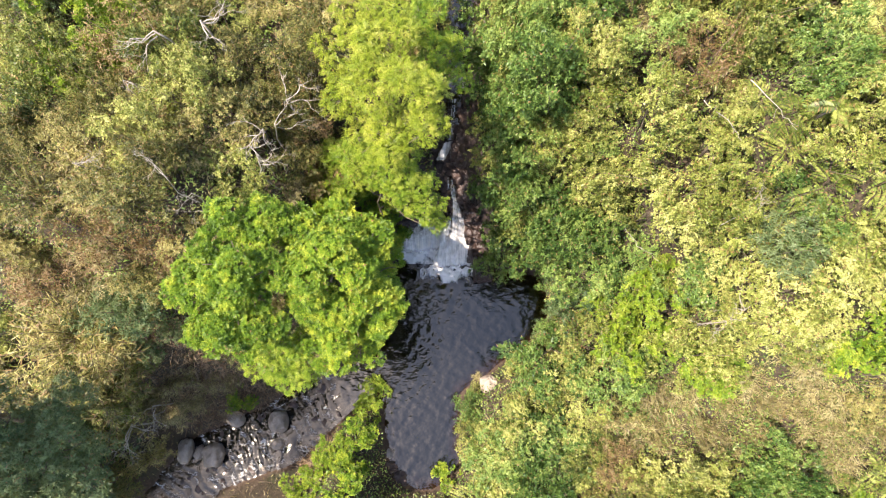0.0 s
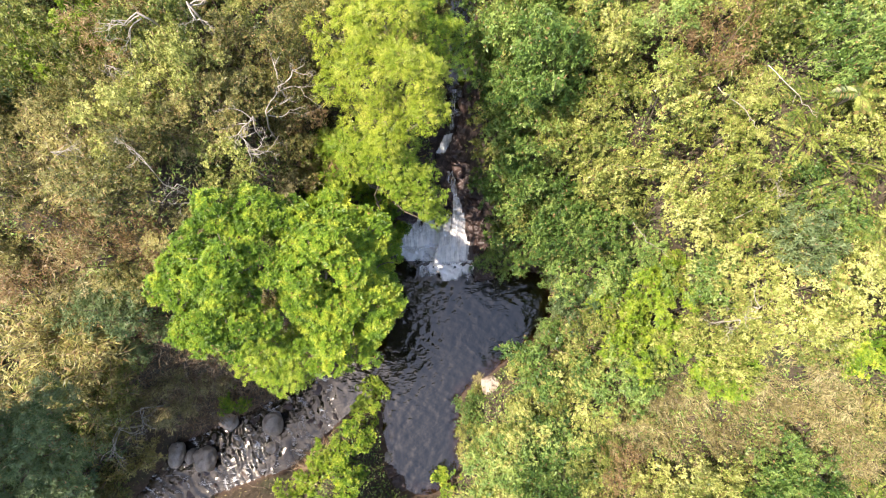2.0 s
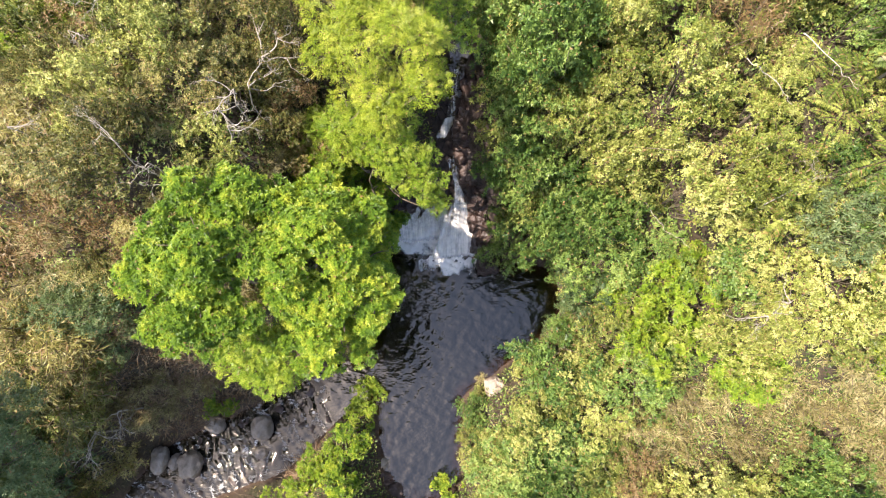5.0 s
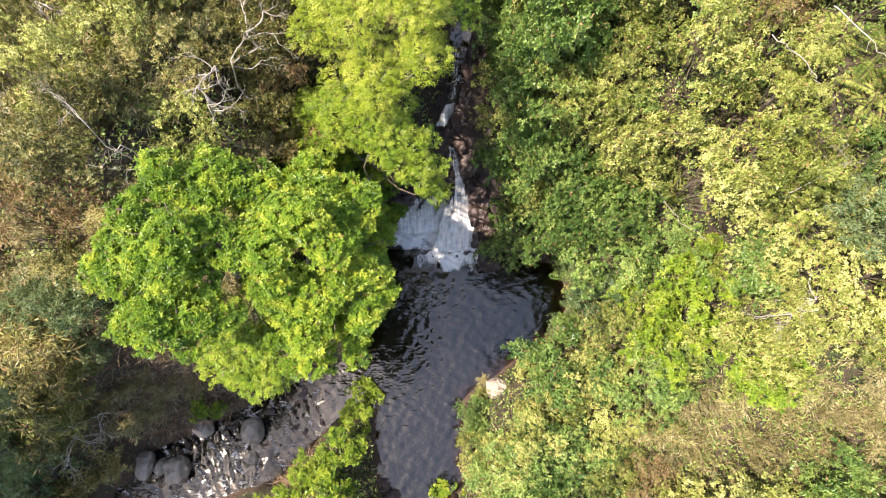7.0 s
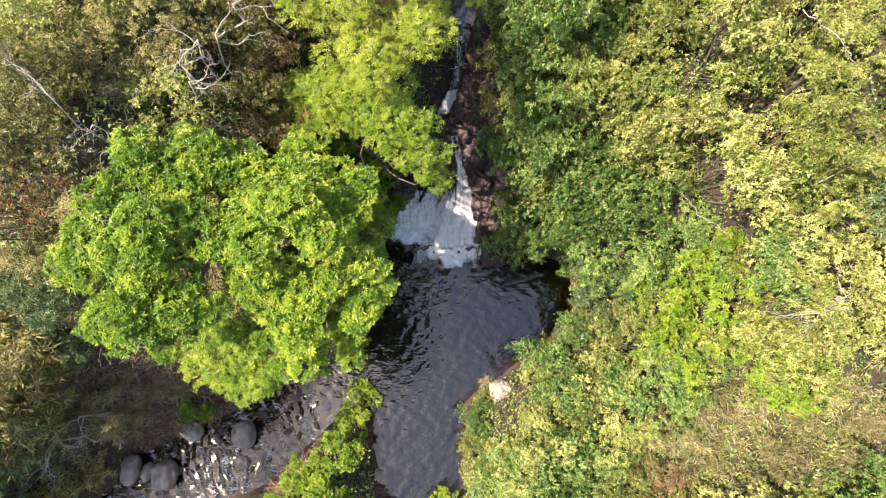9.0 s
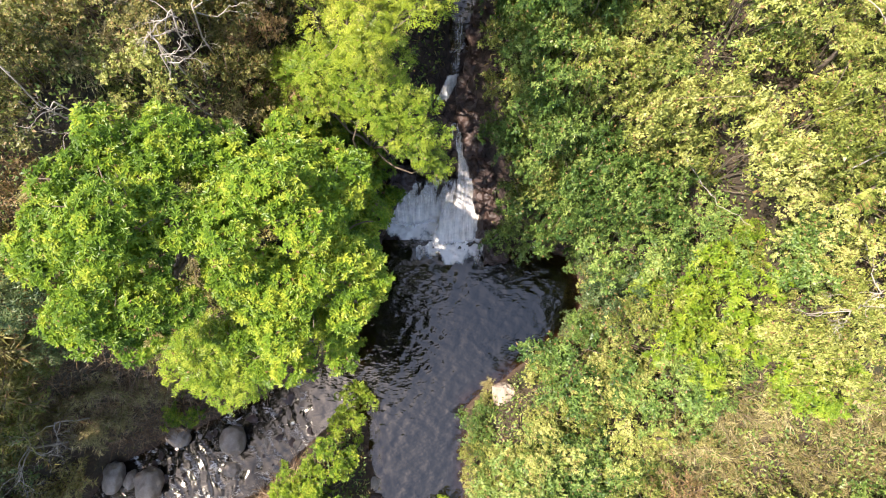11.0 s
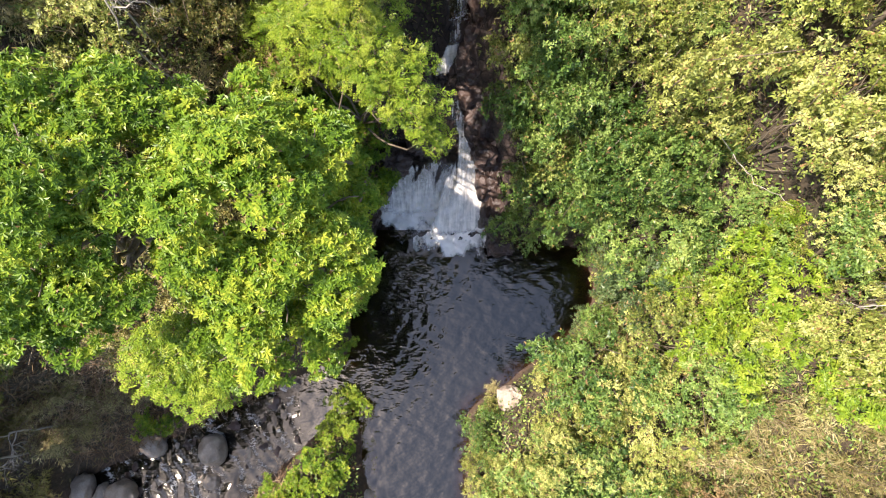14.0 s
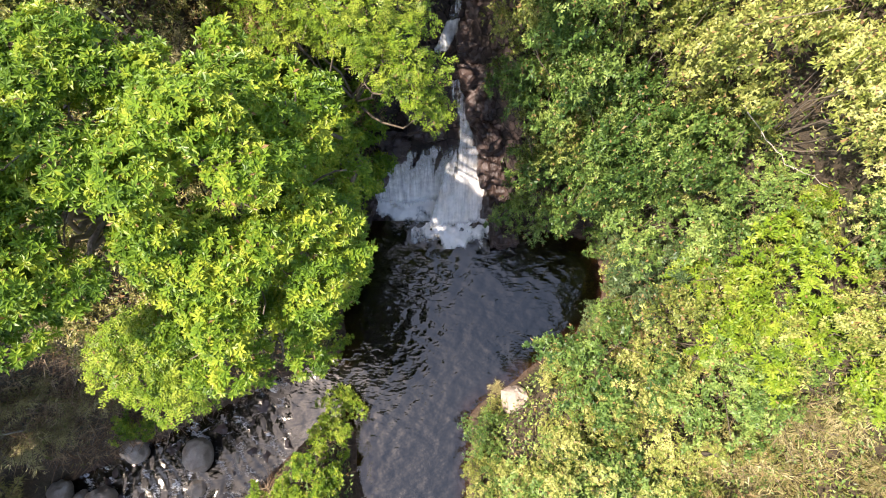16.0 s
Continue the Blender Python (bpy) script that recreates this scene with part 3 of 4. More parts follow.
MAIN_FALL = [(9.44, 3.60, 0.15, 0.49), (9.15, 3.40, 0.17, 0.58), (8.62, 3.10, 0.21, 0.91), (7.90, 2.50, 0.20, 1.14), (7.31, 1.70, -0.05, 1.31), (6.59, 0.80, -0.34, 1.47), (5.91, 0.15, -0.62, 1.63), (5.51, 0.05, -0.72, 1.63)]
SIDE_FALL = [(8.04, 2.5, -1.45, 0.45), (7.71, 2.15, -1.65, 0.5), (7.43, 1.2, -2.15, 0.45), (7.18, 0.6, -2.6, 0.35), (6.79, 0.2, -2.75, 0.2), (6.36, 0.08, -2.6, 0.1)]
def main_cover(U, V, total):
    """Thin over the dark rock left of the chute, full where the water gathers and breaks."""
    bare = np.exp(-((U - 0.12) / 0.16) ** 2 - ((V - 1.7) / 0.8) ** 2) + 0.5 * np.exp(-((U - 0.3) / 0.05) ** 2 - ((V - 3.2) / 0.9) ** 2)
    return soft_sides(U, V, total) - 0.4 * bare


def side_cover(U, V, total):
    slots = np.exp(-((U - 0.72) / 0.035) ** 2 - ((V - 1.1) / 0.6) ** 2) + 0.7 * np.exp(-((U - 0.38) / 0.04) ** 2 - ((V - 0.8) / 0.5) ** 2)
    return soft_sides(U, V, total) - 0.3 * slots - 0.3 * np.clip(1 - V / 0.5, 0, 1)


fall_sheet("waterfall_main", "white main waterfall sliding down brown rock", MAIN_FALL, M_FALL, main_cover, 0.16)
fall_sheet("waterfall_main_veil", "thin outer veil of the white waterfall", MAIN_FALL, M_FALL, lambda U, V, t: main_cover(U, V, t) - 0.1, 0.26, 60, 8, 0.025)
fall_sheet("waterfall_side", "fanned side strands of the white waterfall", SIDE_FALL, M_FALL, lambda U, V, t: side_cover(U, V, t) - 0.03, 0.14, 70, 5, 0.022)
fall_sheet("waterfall_side_veil", "thin outer veil over the side strands", SIDE_FALL, M_FALL, lambda U, V, t: side_cover(U, V, t) - 0.12, 0.22, 60, 11, 0.025)
fall_sheet("cascade_upper", "small white cascade above the main waterfall", [(12.6, 5.62, 0.28, 0.75), (11.6, 5.3, 0.15, 0.62), (11.0, 5.1, 0.05, 0.6), (10.6, 4.6, -0.2, 0.45), (10.3, 4.3, -0.4, 0.2), (10.0, 4.22, -0.4, 0.1)], M_FALL, lambda U, V, t: np.where(V > 1.9, 0.62, 0.46) - 0.6 * (2 * np.abs(U - 0.5)) ** 4 - 0.5 * np.clip((V - t + 0.3) / 0.3, 0, 1), 0.1, 30, 2, 0.04)
fall_sheet("cascade_link", "fast dark water between the cascade and the fall", [(10.2, 4.24, -0.42, 0.15), (9.7, 4.0, -0.1, 0.5), (9.4, 3.72, 0.0, 0.6)], M_FALL, lambda U, V, t: 0.28 + 0 * U, 0.08, 24, 4, 0.03)


def foam_bank(name, label, x0, x1, y0, y1, shape, lift, seed):
    X, Y = np.meshgrid(np.arange(x0, x1, 0.05), np.arange(y0, y1, 0.05))
    w = shape(X, Y)
    w = w + 0.16 * np.sin(X * 4.3 + seed + np.sin(Y * 2)) + 0.09 * np.sin(X * 10.7 - seed * 2 + Y * 3)
    h = lift * np.clip(w, 0, 1) * (0.55 + 0.35 * np.sin(X * 6.1 + seed) * np.sin(Y * 7.3 - seed) + 0.3 * np.sin(X * 13.7 + Y * 5.0) * np.sin(Y * 15.1 - X * 3.0) + 0.18 * np.sin(X * 31.0 - Y * 11.0) * np.sin(Y * 29.0 + X * 9.0))
    n = X.shape[1]
    fs = [(j * n + i, j * n + i + 1, (j + 1) * n + i + 1, (j + 1) * n + i) for j in range(X.shape[0] - 1) for i in range(n - 1) if w[j, i] > -0.35]
    me = mesh_from(name, np.stack([X.ravel(), Y.ravel(), 0.09 + h.ravel()], 1), fs, True)
    uvl = me.uv_layers.new(name="flow")
    loops = np.zeros(len(me.loops), int)
    me.loops.foreach_get("vertex_index", loops)
    uvl.data.foreach_set("uv", np.stack([X.ravel()[loops], Y.ravel()[loops]], 1).astype(np.float32).ravel())
    point_values(me, "cover", (0.47 + 0.75 * np.clip(w, -0.35, 1)).ravel())
    return tagged(part(name, me, M_SPRAY), label, "foam", kind="structure")


foam_bank("foam_main", "churned white foam under the main fall", -1.2, 2.3, 4.9, 7.0, lambda x, y: 1.0 - np.hypot((x - 0.42) / 1.65, (y - 5.85) / 1.0), 0.2, 1.0)
foam_bank("foam_side", "churned white foam under the side strands", -3.2, 0.4, 5.8, 7.8, lambda x, y: 1.0 - np.hypot((x + 1.55) / 1.6, (y - 6.7) / 0.9), 0.2, 2.4)


# ---- rocks ----
def stone_mesh(name, rng, size, blocky=0.0, rough=0.16, cuts=3):
    bm = bmesh.new()
    bmesh.ops.create_icosphere(bm, subdivisions=cuts, radius=1.0)
    off = Vector(rng.uniform(-50, 50, 3).tolist())
    for q in bm.verts:
        p = q.co.copy()
        if blocky:
            m = max(abs(p.x), abs(p.y), abs(p.z))
            p = p.lerp(p / m * 0.86, blocky)
        h = noise.fractal(p * 1.3 + off, 0.9, 2.1, 4) * rough
        if blocky:
            h += (noise.cell(p * 2.2 + off) - 0.5) * rough * 0.8
        p *= 1.0 + h
        q.co = Vector((p.x * size[0], p.y * size[1], p.z * size[2]))
    for f in bm.faces:
        f.smooth = blocky < 0.3
    me = bpy.data.meshes.new(name)
    bm.to_mesh(me)
    bm.free()
    return me


def stone(name, at, size, turn, material, label, rng, blocky=0.0, rough=0.16, group="", tilt=0.0, cuts=3):
    ob = part(name, stone_mesh(name, rng, size, blocky, rough, cuts), material)
    ob.matrix_world = pose(*at, tilt, tilt * 0.5, turn)
    return tagged(ob, label, "rock", group)


rng = np.random.default_rng(7)
BOULDERS = [(-8.35, -2.15, -0.35, 0.50, 0.60, 0.5), (-13.1, -3.6, -0.75, 0.42, 0.66, 0.45), (-11.7, -3.85, -0.75, 0.62, 0.66, 0.5), (-10.6, -2.0, -0.55, 0.50, 0.42, 0.4),
            (-2.95, -3.7, -0.1, 0.55, 0.32, 0.3), (-8.4, -3.25, -0.72, 0.36, 0.32, 0.3), (-12.45, -3.7, -0.85, 0.25, 0.4, 0.3)]
for x, y, z, a, b, c in BOULDERS:
    stone("boulder", (x, y, z), (a, b, c), rng.uniform(-20, 20), M_BOULDER, "smooth grey-brown river boulder standing in the rapids", rng, 0.08, 0.11, "boulders in the rapids", cuts=4)
for k in range(44):
    t = rng.uniform()
    x = -5.0 - 8.5 * t
    y = np.interp(x, [-13.5, -12.2, -8.2, -5.2], [-5.6, -4.3, -2.7, -0.6]) + rng.uniform(-1.5, 1.5)
    s = rng.uniform(0.08, 0.24) if k < 22 else rng.uniform(0.25, 0.5)
    z = float(stream_at(x, y)[1])
    stone("stream_stone", (x, y, z - s * (rng.uniform(0.25, 0.6) if k < 22 else rng.uniform(0.5, 0.72))), (s, s * rng.uniform(0.7, 1.1), s * 0.7), rng.uniform(0, 180), M_BOULDER if rng.uniform() < 0.15 else M_REDROCK, "small wet stone breaking the rapids' surface", rng, 0.4, 0.2, "stones in the rapids", cuts=2)
stone("pale_boulder", (2.3, -0.35, 0.7), (0.5, 0.58, 0.55), 20, M_PALEROCK, "pale sunlit angular boulder on the pool's bank", rng, 0.4, 0.12, tilt=14)
stone("bank_stone", (-2.85, -4.4, -0.05), (0.7, 0.4, 0.35), 10, M_REDROCK, "red-brown stone at the pool's shallow end", rng, 0.3, 0.2)
stone("bank_stone", (-2.2, -4.9, -0.05), (0.6, 0.5, 0.3), 70, M_REDROCK, "red-brown stone at the pool's shallow end", rng, 0.3, 0.2)
LEDGES = [(2.05, 5.55, 0.05, 0.55, 0.75, 0.6), (1.75, 6.35, 0.9, 0.5, 0.7, 0.7), (1.55, 7.2, 1.8, 0.5, 0.7, 0.7), (1.3, 8.0, 2.7, 0.5, 0.65, 0.7), (1.15, 8.8, 3.4, 0.55, 0.6, 0.6),
          (1.0, 9.5, 3.9, 0.6, 0.55, 0.6), (0.85, 10.2, 4.35, 0.6, 0.6, 0.55), (1.05, 10.9, 4.85, 0.5, 0.6, 0.6), (1.25, 11.7, 5.3, 0.55, 0.6, 0.6), (1.4, 12.6, 5.7, 0.5, 0.7, 0.6),
          (-0.75, 8.55, 2.75, 0.7, 0.5, 0.6), (-1.7, 7.9, 2.2, 0.6, 0.5, 0.6), (-2.5, 7.2, 1.2, 0.6, 0.5, 0.8), (-0.9, 10.2, 4.2, 0.5, 0.7, 0.5), (-0.45, 8.35, 2.75, 0.5, 0.4, 0.5), (-2.9, 6.4, 0.3, 0.5, 0.5, 0.6)]
for x, y, z, a, b, c in LEDGES:
    stone("rock_ledge", (x, y, z + (0.3 if x > 0.5 else 0.0)), (a, b, c), rng.uniform(-25, 25), M_REDROCK, "wet red-brown layered rock beside the waterfall", rng, 0.75, 0.2, "ledges along the fall", rng.uniform(-8, 8), 4)
for x, y, z, s in ((2.15, 15.6, 6.9, 0.7), (2.0, 16.6, 7.1, 0.75), (2.2, 17.7, 7.3, 0.8)):
    stone("cliff_block", (x, y, z), (s * 0.7, s, s), rng.uniform(-20, 20), M_PINKROCK, "pinkish weathered cliff block over the upper stream", rng, 0.8, 0.22, "cliff blocks", cuts=4)


# ---- plants: the kinds ----
def stems_mesh(name, rng, lobes, base_r, foot=(0, 0, -0.6)):
    out = [limb(rng, foot, (x * 0.9, y * 0.9, z - 0.45 * r), base_r, base_r * 0.25, 0.08, 4, 3)[0] for x, y, z, r in lobes]
    v, f = joined(out)
    return mesh_from(name, v, f, True)


def bush_lobes(rng, n, width, height):
    """Lobes of a spreading shrub about one and a half metres wide."""
    out = []
    for k in range(n):
        a, q = rng.uniform(0, 2 * math.pi), math.sqrt(rng.uniform(0.02, 1.0)) * width
        out.append((q * math.cos(a), q * math.sin(a), height * (rng.uniform(0.45, 1.15) - 0.3 * (q / width) ** 2), rng.uniform(0.22, 0.44)))
    for k in range(n // 3):
        a, q = rng.uniform(0, 2 * math.pi), rng.uniform(0.3, 1.15) * width
        out.append((q * math.cos(a), q * math.sin(a), height * rng.uniform(0.85, 1.3), rng.uniform(0.1, 0.2)))
    return out


KINDS = {}


def shrub_kind(key, name, label, leaf_mat, make, count=3, wood=M_BARK, stem_r=0.024, lobes=14, width=1.05, height=1.7):
    KINDS[key] = []
    for k in range(count):
        rng = np.random.default_rng(hash_of(key) + k)
        L = bush_lobes(rng, lobes, width, height)
        v, f = make(rng, clumpy(rng, L, 5, 0.4, 0.6))
        KINDS[key].append((name, label, mesh_from(key + "_crown", v, f), leaf_mat, stems_mesh(key + "_stems", rng, L, stem_r), wood))


def hash_of(text):
    return sum((i + 1) * ord(c) for i, c in enumerate(text))


shrub_kind("dark", "bank_shrub", "dense dark green small-leaved shrub on the stream bank", M_DARK, lambda r, L: leafy(r, L, 517, 0.094, 0.046, each=11))
shrub_kind("olive", "slope_shrub", "sunlit olive-green leafy shrub on the valley slope", M_OLIVE, lambda r, L: leafy(r, L, 545, 0.087, 0.043, each=11), 4)
shrub_kind("yellow", "slope_shrub", "yellowish creeper-covered shrub on the sunny slope", M_YELLOW, lambda r, L: leafy(r, L, 545, 0.084, 0.043, each=11), 3)
shrub_kind("brush", "brush_shrub", "olive-brown fine-leaved brush on the drier slope", M_BRUSH, lambda r, L: leafy(r, L, 588, 0.080, 0.034, each=11), 4, M_TWIG)
shrub_kind("grey", "fine_shrub", "grey-green fine-leaved shrub on the slope", M_GREY, lambda r, L: leafy(r, L, 430, 0.12, 0.034, each=11), 2)
shrub_kind("lime", "bank_bush", "bright lime-green bush with whorled leaves", M_LIME, lambda r, L: rosettes(r, L, 44, 7, 0.115, 0.046), 2)
shrub_kind("green", "bank_bush", "fresh green broad-leaved bush", M_TREE, lambda r, L: rosettes(r, L, 36, 8, 0.13, 0.052), 2)
shrub_kind("rust", "dead_shrub", "rust-brown shrub with dry curled leaves", M_RUST, lambda r, L: leafy(r, L, 220, 0.14, 0.03, 1.0), 2, M_TWIG)


def cane_kind(key, name, label, mat, culms, reach, leaf_len, leaf_wid, per_culm, count=3, wood=M_TWIG):
    """Arching canes or blades with narrow leaves along their outer half."""
    KINDS[key] = []
    for k in range(count):
        rng = np.random.default_rng(hash_of(key) + k)
        leaves, stalks = [], []
        for c in range(culms):
            a = rng.uniform(0, 2 * math.pi)
            out = np.array([math.cos(a), math.sin(a), 0.0])
            ln = reach * rng.uniform(0.6, 1.15)
            t = np.linspace(0, 1, 7)[:, None]
            lean = rng.uniform(0.25, 0.75)
            pts = out * ln * lean * t ** 1.6 + np.array([0, 0, 1.0]) * ln * (t - 0.42 * lean * t ** 2.6) + rng.normal(size=3) * (0.18, 0.18, 0)
            pts[:, 2] -= 0.5
            stalks.append(tube(pts[::2], np.linspace(0.016, 0.005, 4), 3))
            s = rng.uniform(0.35, 1.0, per_culm)
            p = np.stack([np.interp(s, t[:, 0], pts[:, i]) for i in range(3)], 1)
            d = rng.normal(size=(per_culm, 3)) * (1, 1, 0.35) + out * 0.6 + (0, 0, -0.25)
            l2 = leaf_len * rng.uniform(0.6, 1.2, per_culm)
            leaves.append(blade_arrays(p, d, np.array([0, 0, 1.0]) + rng.normal(size=(per_culm, 3)) * 0.5, l2, l2 * leaf_wid / leaf_len))
        v, f = joined(leaves)
        sv, sf = joined(stalks)
        KINDS[key].append((name, label, mesh_from(key + "_leaves", v, f), mat, mesh_from(key + "_canes", sv, sf, True), wood))


cane_kind("cane", "cane_clump", "straw-green clump of arching canes with narrow leaves", M_CANE, 42, 2.4, 0.26, 0.035, 62)
cane_kind("straw", "dry_grass_clump", "tangled dry straw-coloured grass and bracken", M_STRAW, 50, 1.4, 0.26, 0.022, 56, 2)


KINDS["bracken"] = []
for k in range(4):
    brng = np.random.default_rng(600 + k)
    pinnae, ribs = [], []
    for c in range(44):
        a, q = brng.uniform(0, 6.28), brng.uniform(0.05, 0.75)
        foot = np.array([q * math.cos(a), q * math.sin(a), brng.uniform(0.5, 1.5) * (1.1 - 0.4 * q)])
        turn = a + brng.uniform(-0.9, 0.9)
        ahead = np.array([math.cos(turn), math.sin(turn), 0.0])
        ln = brng.uniform(0.55, 1.1)
        t = np.linspace(0, 1, 6)[:, None]
        spine = foot + ahead * ln * 0.95 * t + np.array([0, 0, 1.0]) * ln * (0.35 * t - 0.55 * t ** 2)
        ribs.append(tube(np.concatenate([[foot * (0.2, 0.2, 0) + (0, 0, -0.3)], spine]), np.linspace(0.008, 0.003, 7), 3))
        s = np.linspace(0.1, 0.98, 18)
        b = np.stack([np.interp(s, t[:, 0], spine[:, i]) for i in range(3)], 1)
        side = np.array([-ahead[1], ahead[0], 0.0])
        for sgn in (-1, 1):
            pl = ln * 0.24 * np.sin(np.clip(0.12 + s * 0.9, 0, 1) * math.pi) ** 0.7 + 0.02
            d = side * sgn + ahead * 0.35 + np.array([0, 0, -0.15]) + brng.normal(size=(18, 3)) * 0.1
            pinnae.append(blade_arrays(b, d, np.array([0, 0, 1.0]) + brng.normal(size=(18, 3)) * 0.25, pl, np.full(18, ln * 0.05)))
    pv, pf = joined(pinnae)
    rv, rf = joined(ribs)
    KINDS["bracken"].append(("bracken_clump", "clump of yellow-green bracken fronds on the slope", mesh_from("bracken_fronds", pv, pf), M_FERN, mesh_from("bracken_stem", rv, rf, True), M_TWIG))
KINDS["twig"] = []
for k in range(3):
    trng = np.random.default_rng(500 + k)
    finer, coarse = [], []
    for c in range(7):
        a = trng.uniform(0, 6.28)
        way = (math.cos(a), math.sin(a), trng.uniform(0.3, 1.2))
        coarse.append(limb(trng, (0, 0, -0.3), unit(np.array(way)) * 0.7, 0.014, 0.008, 0.1, 4)[0])
        finer += bare_branches(trng, unit(np.array(way)) * 0.7, way, 0.5, 0.008, 2, 0.6)
    fv, ff = joined(finer)
    cv, cf = joined(coarse)
    KINDS["twig"].append(("bare_shrub", "leafless grey-brown tangle of thin twigs", mesh_from("twig_crown", fv, ff, True), M_TWIG, mesh_from("twig_stem", cv, cf, True), M_TWIG))


PLACED = []


def plant(key, x, y, scale, sink=0.0, tall=1.0):
    PLACED.append((x, y))
    kinds = KINDS[key]
    i = random.randrange(len(kinds))
    if isinstance(kinds[i], tuple):
        name, label, crown, leaf_mat, stems, wood = kinds[i]
        root = thing(name, label, "grass" if key == "straw" else "shrub", {"dark": "shrubs on the stream bank", "cane": "canes on the slope"}.get(key, ""))
        part("crown", crown, leaf_mat, root)
        stem = part("stem", stems, wood, root)
        if key == "bracken":
            tagged(stem, kind="stuff")
        kinds[i] = root
    else:
        root = copy_thing(kinds[i], Matrix())
    root.rotation_euler = (radians(random.uniform(-8, 8)), radians(random.uniform(-8, 8)), random.uniform(0, 6.28))
    root.scale = (scale, scale, scale * tall)
    root.location = (x, y, float(ground_at(x, y)) - sink)
    return root


# ---- trees ----
def tree(name, label, foot, lobes, leaf_mat, arrays, trunk_r, seed):
    rng = np.random.default_rng(seed)
    fz = float(ground_at(foot[0], foot[1]))
    root = thing(name, label, "tree", at=(foot[0], foot[1], fz))
    rel = [(x - foot[0], y - foot[1], z - fz, r) for x, y, z, r in lobes]
    v, f = arrays(rng, rel)
    part("crown", mesh_from("crown", v, f), leaf_mat, root)
    cx, cy = np.mean([l[0] for l in rel]), np.mean([l[1] for l in rel])
    low = min(l[2] for l in rel)
    fork = (cx * 0.5, cy * 0.5, max(low * 0.55, 0.8))
    (tv, tf), pts = limb(rng, (0, 0, -0.5), fork, trunk_r, trunk_r * 0.7, 0.05, 7)
    part("trunk", mesh_from("trunk", tv, tf, True), M_BARK, root)
    for x, y, z, r in rel:
        pieces = [limb(rng, fork, (x, y, z - 0.2 * r), trunk_r * 0.5, trunk_r * 0.16, 0.1, 6)[0]]
        for k in range(6):
            w = unit(rng.normal(size=3) + (0, 0, 0.5))
            pieces.append(limb(rng, (x, y, z - 0.3 * r), np.array((x, y, z)) + w * r * 0.85, trunk_r * 0.16, 0.01, 0.12, 4)[0])
        bv, bf = joined(pieces)
        part("branch", mesh_from("branch", bv, bf, True), M_BARK, root)
    return root


# first lobe, low under the crown, is added to keep sun off the foam
RIGHT_CROWN = [(-3.6, 3.9, 6.4, 0.8), (-2.3, 4.5, 9.7, 0.8), (-2.0, 3.6, 9.3, 0.8), (-2.4, 2.6, 9.0, 0.75), (-3.0, 4.9, 9.8, 0.7), (-2.7, 4.4, 12.2, 1.0), (-3.7, 4.6, 12.6, 1.0), (-2.3, 3.3, 12.2, 0.95), (-3.4, 3.4, 13.2, 1.1), (-2.2, 2.3, 11.6, 0.85), (-3.1, 2.0, 12.0, 1.0), (-4.0, 2.6, 12.3, 0.85), (-3.7, 1.2, 10.8, 0.95), (-4.4, 1.1, 10.6, 0.7), (-2.9, 1.1, 10.8, 0.7), (-4.4, 4.0, 12.6, 0.9)]
LEFT_CROWN = [(-6.2, 4.6, 13.2, 1.1), (-5.3, 4.9, 12.8, 0.9), (-7.3, 4.0, 13.0, 1.0), (-6.2, 3.3, 13.8, 1.15), (-5.3, 3.4, 13.2, 0.9), (-7.5, 2.7, 12.8, 1.0), (-6.6, 2.0, 13.0, 1.1), (-5.6, 2.1, 12.7, 0.9), (-7.2, 1.5, 12.2, 0.85), (-6.4, 1.35, 12.2, 0.75)]
tree("broadleaf_tree", "broad-crowned tree with bright whorled leaves above the pool", (-4.0, 3.4), RIGHT_CROWN, M_TREE, lambda r, L: rosettes(r, clumpy(r, L, 9, 0.3, 0.48), 86, 8, 0.108, 0.042), 0.15, 21)
tree("broadleaf_tree", "broad-crowned tree with bright whorled leaves on the slope", (-6.5, 3.8), LEFT_CROWN, M_TREE, lambda r, L: rosettes(r, clumpy(r, L, 9, 0.3, 0.48), 86, 8, 0.108, 0.042), 0.15, 22)
tree("young_tree", "small lime-green tree leaning over the rapids", (-6.6, 0.9), [(-6.2, 0.9, 8.5, 0.75), (-6.9, 0.7, 8.0, 0.6), (-5.6, 0.6, 8.1, 0.7), (-6.2, 0.2, 7.7, 0.65), (-5.8, 1.3, 8.8, 0.6), (-5.5, 0.1, 7.6, 0.45)], M_LIME, lambda r, L: sprays(r, clumpy(r, L, 8), 60, 4, 0.24, 0.09, 0.04), 0.09, 23)
TOP_CROWN = [(-2.5, 11.6, 14.0, 1.05), (-1.8, 10.6, 14.4, 1.1), (-3.1, 10.4, 13.6, 0.9), (-3.4, 9.2, 13.0, 0.8), (-2.2, 9.2, 14.0, 1.0), (-1.0, 8.6, 14.3, 0.95), (-0.7, 7.7, 13.7, 0.8), (-1.6, 8.0, 12.9, 0.9), (-2.5, 8.0, 12.2, 0.8)]
tree("feathery_tree", "pale yellow-green feathery tree leaning over the stream", (-3.2, 9.6), TOP_CROWN, M_FEATHER, lambda r, L: sprays(r, clumpy(r, L, 7, 0.28, 0.46), 105, 5, 0.22, 0.068, 0.027), 0.11, 24)
